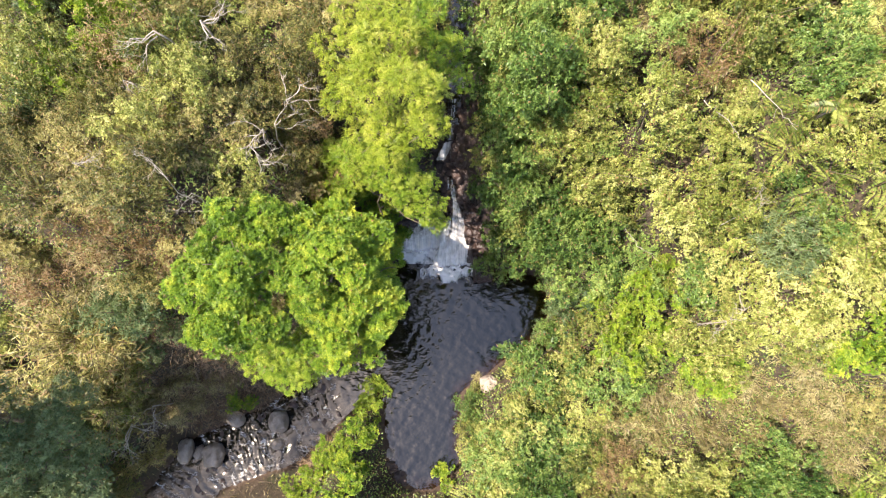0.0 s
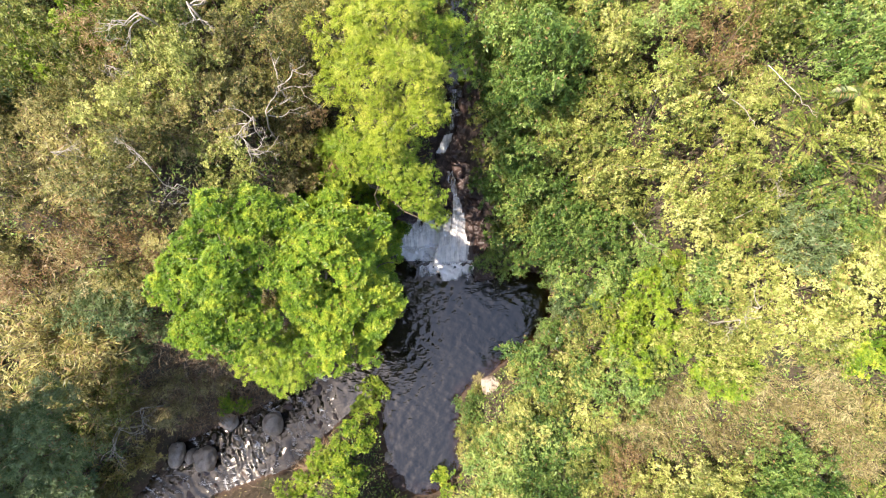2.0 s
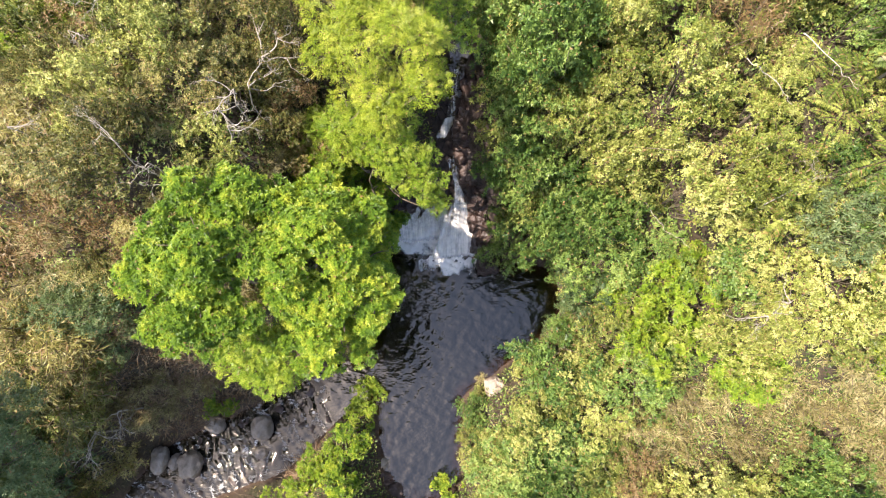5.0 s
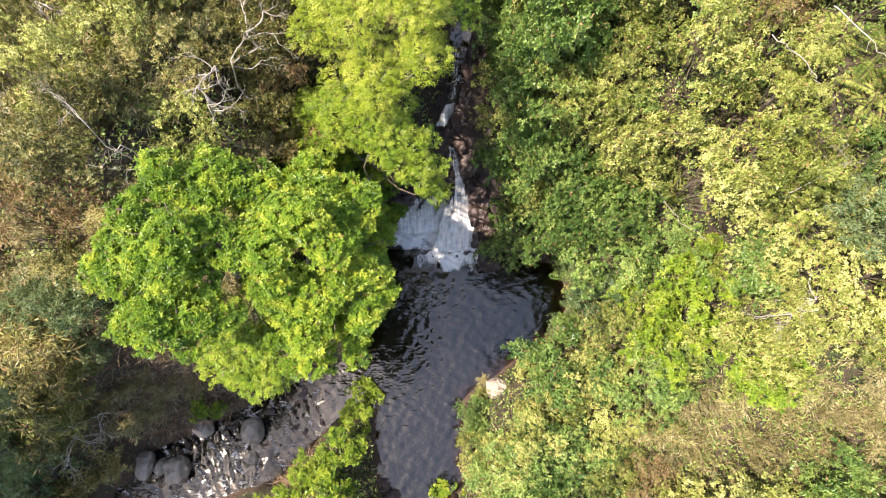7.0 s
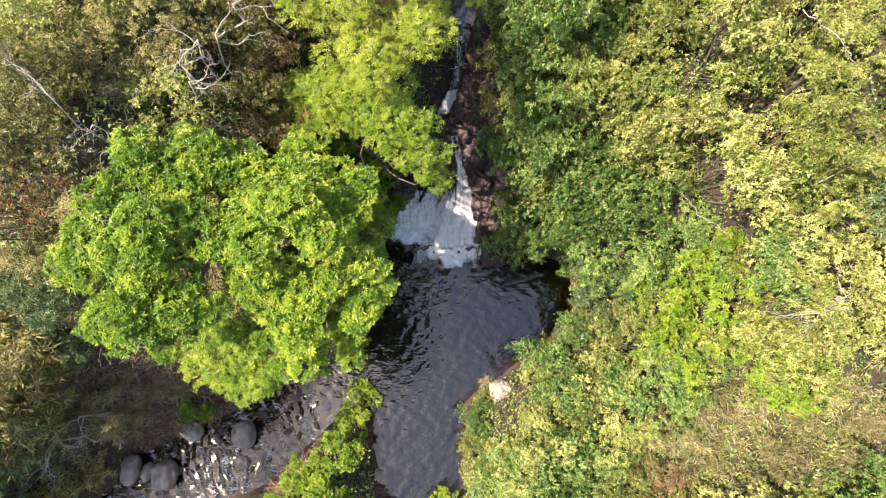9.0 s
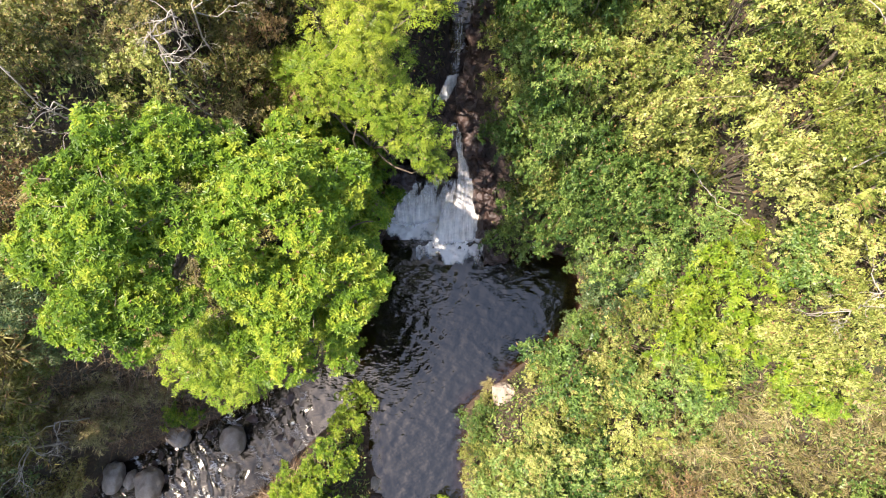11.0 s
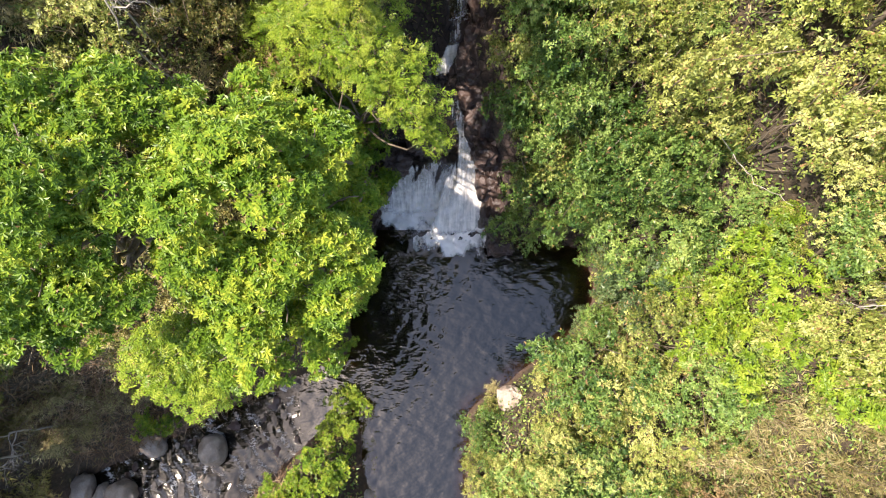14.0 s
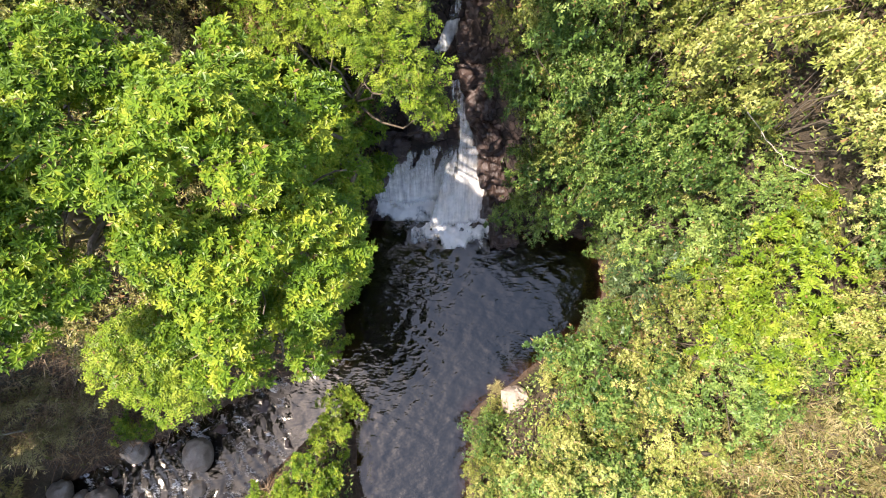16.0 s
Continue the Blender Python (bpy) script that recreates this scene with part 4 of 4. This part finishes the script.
LOW_CROWN = [(-3.3, 7.5, 9.6, 0.8), (-3.7, 8.3, 9.9, 0.8), (-2.4, 7.3, 11.0, 0.85), (-1.5, 7.1, 11.2, 0.9), (-0.9, 6.7, 10.9, 0.75), (-0.5, 6.1, 10.1, 0.55), (-1.4, 6.3, 10.4, 0.7), (-2.9, 7.9, 11.0, 0.7), (-0.3, 5.75, 9.6, 0.35)]
tree("feathery_tree", "yellow-green feathery tree hanging over the waterfall", (-2.8, 8.0), LOW_CROWN, M_LIME, lambda r, L: sprays(r, clumpy(r, L, 7, 0.28, 0.46), 105, 5, 0.2, 0.066, 0.027), 0.08, 25)
tree("feathery_tree", "fresh green feathery tree over the upper stream", (-1.2, 12.6), [(-0.3, 11.6, 11.8, 0.8), (0.2, 10.7, 11.4, 0.65), (-0.5, 12.6, 12.2, 0.8), (0.1, 11.9, 11.2, 0.6), (-1.0, 12.2, 12.6, 0.7)], M_TREE, lambda r, L: sprays(r, clumpy(r, L, 7, 0.28, 0.46), 105, 5, 0.2, 0.066, 0.027), 0.08, 26)


def tall_crown(cx, cy, cz, wide, seed):
    rng = np.random.default_rng(seed)
    out = []
    for k in range(15):
        turn, q = 2.4 * k, wide * math.sqrt((k + 0.5) / 15)
        out.append((cx + q * math.cos(turn), cy + q * math.sin(turn), cz + rng.uniform(-0.8, 0.8) - 0.12 * q * q, rng.uniform(0.95, 1.2)))
    return out


# tall grey-green bank trees above the rapids; last two unseen, added for shade
for foot, at, wide, seed in (((-16.2, -1.9), (-14.4, -2.8, 10.4), 2.1, 27), ((-20.6, -5.6), (-20.4, -5.1, 12.0), 2.6, 28), ((-17.6, -1.4), (-15.4, -1.7, 16.2), 1.75, 29)):
    tree("bank_tree", "tall grey-green fine-leaved tree shading the rapids, two of three added unseen", foot, tall_crown(*at, wide, seed), M_GREY, lambda r, L: leafy(r, clumpy(r, L, 7, 0.3, 0.5), 480, 0.14, 0.045, each=9), 0.16, seed)


# ---- ferns ----
def frond_mesh(rng, length):
    t = np.linspace(0, 1, 9)
    spine = np.stack([length * 0.92 * t, 0 * t, length * (0.42 * t - 0.62 * t ** 2.2)], 1)
    pieces = [tube(spine, np.linspace(0.018, 0.004, 9), 4)]
    s = np.linspace(0.14, 0.98, 30)
    b = np.stack([np.interp(s, t, spine[:, i]) for i in range(3)], 1)
    ln = length * 0.22 * np.sin(np.clip(s * 1.02, 0, 1) * math.pi) ** 0.6 + 0.03
    for sgn in (-1, 1):
        d = np.tile((0.35, float(sgn), -0.12), (30, 1)) + rng.normal(size=(30, 3)) * 0.06
        pieces.append(leaf_arrays(b, d, np.tile((0.1, 0, 1.0), (30, 1)), ln, np.full(30, length * 0.042)))
    v, f = joined(pieces)
    return mesh_from("frond", v, f)


FRONDS = [frond_mesh(np.random.default_rng(40 + k), 1.9) for k in range(3)]
for me in FRONDS:
    me.materials.append(M_FERN)


def tree_fern(x, y, top, scale, seed):
    rng = np.random.default_rng(seed)
    gz = float(ground_at(x, y))
    root = thing("tree_fern", "tree fern with arching yellow-green fronds on the slope", "fern", "tree ferns on the slope", (x, y, gz))
    v, f = limb(rng, (0, 0, -0.4), (0.1, 0.1, top - gz), 0.08, 0.06, 0.04, 5)[0]
    part("trunk", mesh_from("trunk", v, f, True), M_BARK, root)
    for k in range(7):
        ob = part("frond", FRONDS[k % 3], None, root)
        ob.matrix_local = pose(0.1, 0.1, top - gz, 0, rng.uniform(-26, 14), k * 360 / 7 + rng.uniform(-24, 24)) @ Matrix.Scale(scale * rng.uniform(0.5, 0.95), 4)
    return root


FERNS = [(10.6, 4.9, 14.6, 1.0), (11.2, 2.1, 11.6, 0.95), (9.7, 8.3, 13.4, 0.9), (12.4, 8.3, 13.8, 1.1), (12.9, 3.2, 12.2, 0.9), (14.2, 10.2, 13.2, 1.0), (6.8, -1.6, 3.9, 0.6)]
for k, (x, y, z, s) in enumerate(FERNS):
    tree_fern(x, y, float(ground_at(x, y)) + 2.3, s * 0.55, 60 + k)


# ---- dead wood ----
def dead_tree(name, label, x, y, top, way, length, radius, depth, seed, material=M_DEADWOOD):
    """A bare, bleached crown on a thin leaning stem."""
    rng = np.random.default_rng(seed)
    gz = float(ground_at(x, y))
    root = thing(name, label, "dead tree", at=(x, y, gz))
    h = max(top - gz, 0.5)
    (v, f), pts = limb(rng, (0, 0, -0.3), (0, 0, h), radius * 1.3, radius, 0.05, 6)
    part("trunk", mesh_from("trunk", v, f, True), material, root)
    for k in range(3):
        w = unit(np.array(way, float) + rng.normal(size=3) * 0.45)
        bv, bf = joined(bare_branches(rng, (0, 0, h - 0.15 * k), w, length * rng.uniform(0.7, 1.1), radius * 0.8, depth))
        part("branch", mesh_from("branch", bv, bf, True), material, root)
    return root


DEAD = [(-7.9, 11.4, 2.2, (0.8, -0.3, 0.4), 1.0, 0.036, 4), (-5.3, 9.2, 2.3, (0.5, 0.4, 0.4), 0.9, 0.032, 4), (-9.2, 10.8, 2.2, (-0.3, -0.6, 0.3), 0.8, 0.03, 4), (-5.6, 8.3, 2.3, (0.9, 0.5, 0.3), 0.7, 0.024, 4), (-5.9, 8.0, 2.2, (-0.9, -0.1, 0.2), 0.7, 0.022, 3),
        (-6.2, 7.3, 2.3, (0.8, 0.1, 0.3), 0.6, 0.02, 4), (-5.9, 6.8, 2.3, (0.8, -0.3, 0.3), 0.6, 0.02, 4), (-7.9, 5.7, 2.2, (0.3, -0.3, 0.4), 0.6, 0.015, 4), (-8.4, 6.0, 2.2, (-0.4, 0.3, 0.3), 0.6, 0.015, 4), (-7.6, 5.3, 2.2, (0.6, -0.5, 0.3), 0.6, 0.015, 4),
        (11.2, 2.5, 2.3, (0.5, 0.2, 0.1), 0.8, 0.024, 3), (10.8, 2.1, 2.3, (-0.7, -0.4, 0.1), 0.9, 0.024, 3), (10.4, 5.6, 2.4, (0.8, 0.5, 0.1), 0.8, 0.022, 4), (-14.0, -2.0, 1.8, (0.3, -0.8, 0.3), 1.3, 0.035, 4), (-12.9, -1.2, 1.6, (0.5, -0.6, 0.2), 0.9, 0.026, 4), (-10.2, 9.3, 2.2, (0.3, -0.6, 0.3), 0.6, 0.014, 3), (-11.6, 6.6, 2.2, (0.6, 0.2, 0.3), 0.6, 0.014, 3)]
for k, (x, y, h, way, length, radius, depth) in enumerate(DEAD):
    dead_tree("dead_tree", "bare bleached dead tree with forked twigs", x, y, float(ground_at(x, y)) + h + 0.6, way, length, radius, depth, 80 + k)


# ---- long fallen stems lying on the canopy ----
def fallen_stem(points, radius, seed):
    rng = np.random.default_rng(seed)
    root = thing("fallen_stem", "long pale bare stem lying over the shrubs", "branch", at=points[0])
    pts = np.array(points) - np.array(points[0])
    t = np.linspace(0, 1, len(pts))
    s = np.linspace(0, 1, 14)
    line = np.stack([np.interp(s, t, pts[:, k]) for k in range(3)], 1) + rng.normal(size=(14, 3)) * 0.025
    v, f = tube(line, np.linspace(radius, radius * 0.4, 14), 5)
    part("stem", mesh_from("stem", v, f, True), M_DEADWOOD, root)
    for k in range(3, 13, 2):
        v, f = limb(rng, line[k], line[k] + rng.normal(size=3) * (0.16, 0.16, 0.06), radius * 0.5, radius * 0.2, 0.1, 4)[0]
        part("twig", mesh_from("twig", v, f, True), M_DEADWOOD, root)


fallen_stem([(6.9, 6.5, 8.2), (7.4, 5.7, 8.1), (7.85, 5.1, 8.1), (8.4, 4.5, 8.5)], 0.013, 1)
fallen_stem([(10.2, 9.7, 13.2), (10.9, 8.7, 13.3), (11.5, 7.9, 13.2)], 0.017, 2)
fallen_stem([(8.9, 9.4, 12.4), (9.6, 8.6, 12.5), (10.2, 7.9, 12.3)], 0.017, 3)


# ---- the cover of shrubs ----
random.seed(11)


# stands of one kind: middle and reach
STANDS_RIGHT = {
    "lime": [(8.1, 3.2, 1.1), (7.9, 2.0, 0.8)],
    "rust": [(5.6, 2.2, 0.45), (9.4, 10.9, 1.0), (7.7, -4.3, 0.9), (6.5, 7.3, 0.5)],
    "grey": [(6.5, 3.1, 0.7), (12.5, 4.7, 0.8)],
    "dark": [(7.9, 0.8, 0.9), (4.1, -3.8, 1.7), (4.9, -2.4, 1.1), (12.6, 11.3, 1.4)],
    "green": [(16.6, 0.7, 1.2)],
    "straw": [(9.9, -2.0, 1.5), (7.6, -1.9, 0.9), (10.3, -1.0, 1.3), (9.2, 0.0, 0.7), (11.5, -2.8, 1.6), (13.5, -0.7, 2.0), (16.1, -2.0, 1.7)],
    "bracken": [(12.1, 8.8, 1.3), (13.2, 5.7, 1.3), (10.9, 8.3, 1.2), (16.5, -3.6, 2.0)],
    "yellow": [(9.6, 5.9, 2.5), (11.8, 7.0, 2.0), (11.3, -4.2, 1.9), (4.9, 9.3, 1.2), (4.6, 12.0, 1.1), (14.7, 3.3, 1.4), (8.0, 5.4, 1.2), (12.6, 3.1, 1.4), (9.7, 0.9, 1.1)],
    "olive": [(6.5, 0.8, 1.2), (3.0, -1.7, 1.6), (6.1, 7.7, 1.7), (10.6, 11.8, 1.6), (12.5, 1.5, 1.5), (9.2, 2.5, 1.0)],
}
STANDS_LEFT = {
    "lime": [(-12.4, 12.4, 1.4)],
    "rust": [(-15.6, 3.9, 0.8), (-9.6, 4.4, 0.8), (-11.0, 5.0, 0.9), (-4.7, 8.3, 0.8), (-5.1, 7.0, 0.5)],
    "grey": [(-12.3, 2.2, 1.3), (-16.8, -3.1, 1.8), (-15.3, 10.1, 1.0)],
    "twig": [(-8.4, 6.1, 0.9), (-6.5, 11.7, 1.0), (-5.8, 10.2, 0.7)],
    "straw": [(-8.2, 7.5, 1.0), (-10.4, 5.0, 1.1), (-4.5, 9.3, 0.6), (-12.8, 4.6, 1.4)],
    "cane": [(-13.9, 5.1, 1.4), (-14.4, 2.4, 2.1), (-17.3, -0.2, 1.8), (-12.5, 6.5, 1.1)],
    "olive": [(-14.1, 0.3, 1.4), (-9.7, 9.2, 1.5), (-13.6, 10.6, 1.5), (-7.1, 6.5, 0.8), (-16.2, 13.0, 1.4)],
    "brush": [(-6.8, 9.3, 1.2), (-9.3, 6.0, 1.2), (-6.0, 7.9, 1.0), (-14.8, 8.4, 1.7), (-11.0, 8.0, 1.3)],
}


def kind_for(x, y, d, right):
    for key, stands in (STANDS_RIGHT if right else STANDS_LEFT).items():
        if any(math.hypot(x - sx, y - sy) < sr for sx, sy, sr in stands):
            return key
    r = random.random()
    zone = float(wobble(np.array(x), np.array(y), 0.45)) + random.uniform(-0.35, 0.35)
    if right:
        if y > 2.6 and d < 4.8 - 0.25 * max(0.0, y - 9):
            return "dark" if r < 0.72 else "olive" if r < 0.93 else "grey"
        if zone > 0.75:
            return "lime" if r < 0.2 else "yellow" if r < 0.6 else "bracken"
        if zone < -0.75:
            return "dark" if r < 0.5 else "grey" if r < 0.75 else "olive"
        if y < 2.6:
            return "yellow" if r < 0.16 else "olive" if r < 0.46 else "bracken" if r < 0.68 else "dark" if r < 0.77 else "straw" if r < 0.93 else "brush"
        return "yellow" if r < 0.38 else "olive" if r < 0.66 else "bracken" if r < 0.84 else "straw"
    if y < 1.6 and x > -14.2 and d < 3.2:
        return "" if r < 0.3 else "twig"
    if y < 0.5:
        return "cane" if r < 0.4 else "grey" if r < 0.6 else "brush" if r < 0.85 else "straw"
    if -17 < x < -8.5 and 1.5 < y < 6.5:
        return "straw" if r < 0.25 else "cane" if r < 0.5 else "brush" if r < 0.88 else "rust"
    if zone > 0.8:
        return "straw" if r < 0.35 else "cane" if r < 0.6 else "brush" if r < 0.85 else "rust"
    if zone < -0.8:
        return "grey" if r < 0.25 else "olive" if r < 0.6 else "brush"
    return "cane" if r < 0.2 else "olive" if r < 0.32 else "brush" if r < 0.8 else "straw" if r < 0.88 else "twig" if r < 0.96 else "rust"


def clear_of(x, y, d, right):
    """Whether a shrub may root here: the rocks by the fall, the pale boulder and the spit stay open."""
    if d < (0.3 if right and y > 2 else 0.75 if right else 0.45):
        return False
    if right and 5.2 < y < 13.5 and x < 2.7 - 0.05 * (y - 5):
        return False
    if not right and y > 5.0 and d < 0.9:
        return False
    if -7.5 < x < -1.5 and y < 0.2:
        return False
    return math.hypot(x - 2.4, y + 0.4) > 1.45


def on_right(x, y):
    return x > float(np.interp(y, [-8, 0, 4, 19], [-1.2, -1.2, 0.2, 1.0]))


def in_hollow(x, y, more):
    return any(math.hypot(x - hx, y - hy) < hr + more for hx, hy, hr in HOLLOWS)


step = 1.4
for j in range(int((17.5 + 6.3) / step)):
    for i in range(int(40 / step)):
        x = -20 + i * step + (j % 2) * step / 2 + random.uniform(-0.45, 0.45)
        y = -6.3 + j * step + random.uniform(-0.45, 0.45)
        d, lev = stream_at(x, y)
        right = on_right(x, y)
        if not clear_of(x, y, float(d), right) or abs(x) > (20.0 if y < 3 else 17.0):
            continue
        key = kind_for(x, y, float(d), right)
        if not key or in_hollow(x, y, 0.35):
            continue
        big = 1.15 if key == "dark" else 0.72 if key == "bracken" else 1.0
        mound = 1.0 + 0.32 * float(wobble(np.array(x), np.array(y), 1.1))
        plant(key, x, y, big * (random.uniform(0.9, 1.35) if right else random.uniform(0.75, 1.3)), 0.0, random.uniform(0.75, 1.5) * (max(mound, 0.55) if right and d > 1.5 else 1.0))
# smaller plants in the gaps that are left
for k in range(3000):
    x, y = random.uniform(-17, 17), random.uniform(-6, 17)
    d, lev = stream_at(x, y)
    right = on_right(x, y)
    if not clear_of(x, y, float(d), right) or min(math.hypot(x - a, y - b) for a, b in PLACED) < 0.88 or in_hollow(x, y, 0.35):
        continue
    key = kind_for(x, y, float(d), right)
    if key:
        plant(key, x, y, random.uniform(0.6, 0.85), 0.0, random.uniform(0.8, 1.2))
for x, y, s in ((-3.7, 5.7, 1.2), (-4.5, 6.4, 1.3), (-3.3, 6.7, 1.1), (-5.1, 5.5, 1.3), (-3.3, 6.0, 0.8), (-4.0, 7.3, 1.1), (-2.6, 8.6, 1.2)):
    plant("green", x, y, s, 0.0, 1.4)
# low growth leaning over the pool's right edge
for k in range(19):
    y = -3.2 + 0.46 * k
    row = np.linspace(-1.2, 8, 400)
    edge = float(row[np.argmax((stream_at(row, np.full(400, y))[0] > (0.3 if y > 1.2 else 0.45)) & (row > -0.2))])
    if math.hypot(edge - 2.2, y + 0.35) > 1.0:
        plant((("dark", "olive", "grey") if y > 1.2 else ("olive", "dark", "yellow"))[k % 3], edge, y, random.uniform(0.5, 0.72))
# brush that closes the cover between the feathery and the broad-crowned trees
for x, y, s, key in ((-5.2, 7.6, 0.9, "brush"), (-6.3, 8.7, 1.0, "brush"), (-7.4, 8.4, 1.0, "brush"), (-7.0, 7.2, 0.9, "olive"), (-5.1, 9.1, 0.9, "rust"), (-4.3, 8.2, 0.8, "brush"), (-9.0, 6.9, 1.0, "brush"),
                      (-6.5, 10.5, 1.0, "brush"), (-5.4, 10.3, 0.9, "cane"), (-4.6, 11.2, 1.0, "brush"), (-8.2, 9.6, 1.0, "olive"), (-4.2, 7.2, 0.9, "green"), (-9.4, 8.2, 1.0, "cane"), (-7.7, 10.6, 0.9, "brush")):
    plant(key, x, y, s)
# dry tangle on the rapids' bank
for x, y, s in ((-12.0, -1.0, 1.0), (-13.0, -1.3, 1.2), (-13.7, -0.8, 1.2), (-11.2, -0.2, 0.9), (-10.1, 0.1, 0.8), (-12.4, 0.0, 1.1)):
    plant("straw", x, y, s)
# tall canes over the rapids' left bank
for x, y, s in ((-13.8, 1.2, 1.5), (-14.2, 0.0, 1.5), (-15.2, 1.5, 1.6), (-15.6, 0.3, 1.6), (-15.0, -1.2, 1.3)):
    plant("cane", x, y, s)
plant("rust", -2.7, 7.7, 1.0, 0.0, 1.9)
plant("grey", -15.9, -3.2, 1.7)
plant("grey", -16.6, -4.4, 1.6)
plant("grey", -11.6, 2.9, 1.3)
# a closed curtain of shrubs along the right bank of the fall
for k in range(16):
    y = 5.75 + k * 0.6
    x = 2.8 - 0.06 * (y - 5) + (k % 2) * 0.9 + random.uniform(-0.2, 0.2)
    plant("olive" if k % 4 == 2 else "dark", x, y, random.uniform(1.05, 1.25), 0.1, random.uniform(1.5, 1.9))
for k in range(6):
    plant("dark", 4.0 + 0.5 * k, 6.6 - 0.16 * k + random.uniform(-0.2, 0.2), random.uniform(1.05, 1.25), 0.1, random.uniform(1.6, 2.1))


def bank_litter():
    """Dead stalks and twigs strewn over the shaded bank of the rapids."""
    rng = np.random.default_rng(36)
    x, y = rng.uniform(-16, -5.5, 22000), rng.uniform(-4.5, 2.4, 22000)
    d, lev = stream_at(x, y)
    keep = (d > 0.1) & (y > -0.35 * (x + 12.5) - 2.4)
    x, y = x[keep], y[keep]
    m = len(x)
    p = np.stack([x, y, ground_at(x, y) + rng.uniform(0.02, 0.7, m)], 1)
    ln = rng.uniform(0.25, 0.8, m)
    v, f = blade_arrays(p, rng.normal(size=(m, 3)) * (1, 1, 0.3), np.array([0, 0, 1.0]) + rng.normal(size=(m, 3)) * 0.5, ln, ln * 0.04)
    return tagged(part("bank_litter", mesh_from("bank_litter", v, f), M_LITTER), "brown dead stalks strewn on the rapids' bank", "litter", kind="stuff")


bank_litter()


def scattered(name, label, seed, n, mat, length, width, low, high, bare_bank=False):
    """Low undergrowth between the shrubs: loose leaves and blades near the soil."""
    rng = np.random.default_rng(seed)
    x, y = rng.uniform(-21, 21, n), rng.uniform(-7.5, 18.5, n)
    d, lev = stream_at(x, y)
    keep = (d > 0.12) & ~((d < 0.9) & (y > 5.5) & (x > 0.2))
    if bare_bank:
        keep &= ~((x > -15.0) & (x < -5.5) & (y < 1.8))
    x, y = x[keep], y[keep]
    m = len(x)
    p = np.stack([x, y, ground_at(x, y) + rng.uniform(low, high, m)], 1)
    ln = length * rng.uniform(0.6, 1.3, m)
    v, f = blade_arrays(p, rng.normal(size=(m, 3)) * (1, 1, 0.45) + (0, 0, 0.15), np.array([0, 0, 1.0]) + rng.normal(size=(m, 3)) * 0.5, ln, ln * width / length)
    return tagged(part(name, mesh_from(name, v, f), mat), label, "undergrowth", kind="stuff")


scattered("undergrowth_leaves", "low green undergrowth leaves over the soil", 31, 60000, M_OLIVE, 0.13, 0.065, 0.1, 0.7, True)
scattered("undergrowth_dark_leaves", "low dark green undergrowth leaves over the soil", 34, 90000, M_DARK, 0.14, 0.07, 0.05, 0.8, True)
scattered("undergrowth_straw", "fallen dry leaves and straw over the soil", 32, 30000, M_STRAW, 0.24, 0.03, 0.02, 0.4)


def far_woods():
    """Rough woodland that carries the cover on beyond the valley's middle."""
    rng = np.random.default_rng(33)
    x, y = rng.uniform(-46, 46, 80000), rng.uniform(-38, 46, 80000)
    d, lev = stream_at(x, y)
    keep = (d > 0.8) & ((np.abs(x) > 19.5) | (y < -7) | (y > 18))
    x, y = x[keep], y[keep]
    m = len(x)
    p = np.stack([x, y, ground_at(x, y) + rng.uniform(0.2, 2.2, m) * (0.7 + 0.3 * wobble(x, y, 0.9))], 1)
    ln = rng.uniform(0.4, 0.75, m)
    v, f = blade_arrays(p, rng.normal(size=(m, 3)) * (1, 1, 0.4), np.array([0, 0, 1.0]) + rng.normal(size=(m, 3)) * 0.5, ln, ln * 0.55)
    return tagged(part("far_woods", mesh_from("far_woods", v, f), M_OLIVE), "olive woodland on the slopes farther off", "woods", kind="stuff")


far_woods()
# bushes on the spit between pool and rapids
for x, y, s, key in ((-3.5, -0.6, 0.62, "lime"), (-3.6, -1.5, 0.6, "lime"), (-4.0, -2.4, 0.7, "green"), (-4.8, -3.2, 0.75, "lime"), (-5.6, -3.9, 0.8, "lime"), (-4.0, -3.7, 0.7, "green"), (-6.5, -4.9, 0.8, "lime"), (-4.6, -4.8, 0.9, "green"), (-5.4, -5.8, 0.9, "green"),
                      (5.6, 1.85, 0.75, "rust"), (1.55, -0.55, 0.36, "olive"), (1.75, 0.05, 0.3, "straw"), (3.5, -1.2, 0.5, "yellow"), (-9.8, -0.9, 0.6, "green"), (0.2, -4.6, 0.6, "green"), (-3.8, 1.7, 0.6, "green"), (-4.1, 2.6, 0.9, "green"), (-4.0, 3.5, 0.9, "green"), (-3.9, 4.5, 1.0, "green")):
    plant(key, x, y, s)
# shrubs that close what is still bare on the sunny slope
random.seed(23)
for k in range(900):
    x, y = random.uniform(4.5, 16), random.uniform(-5, 14)
    if min(math.hypot(x - a, y - b) for a, b in PLACED) > 0.92 and not in_hollow(x, y, -0.1) and float(stream_at(x, y)[0]) > 1.0:
        plant(random.choice(("yellow", "olive", "olive", "dark")), x, y, random.uniform(0.75, 1.0), 0.0, random.uniform(0.9, 1.3))
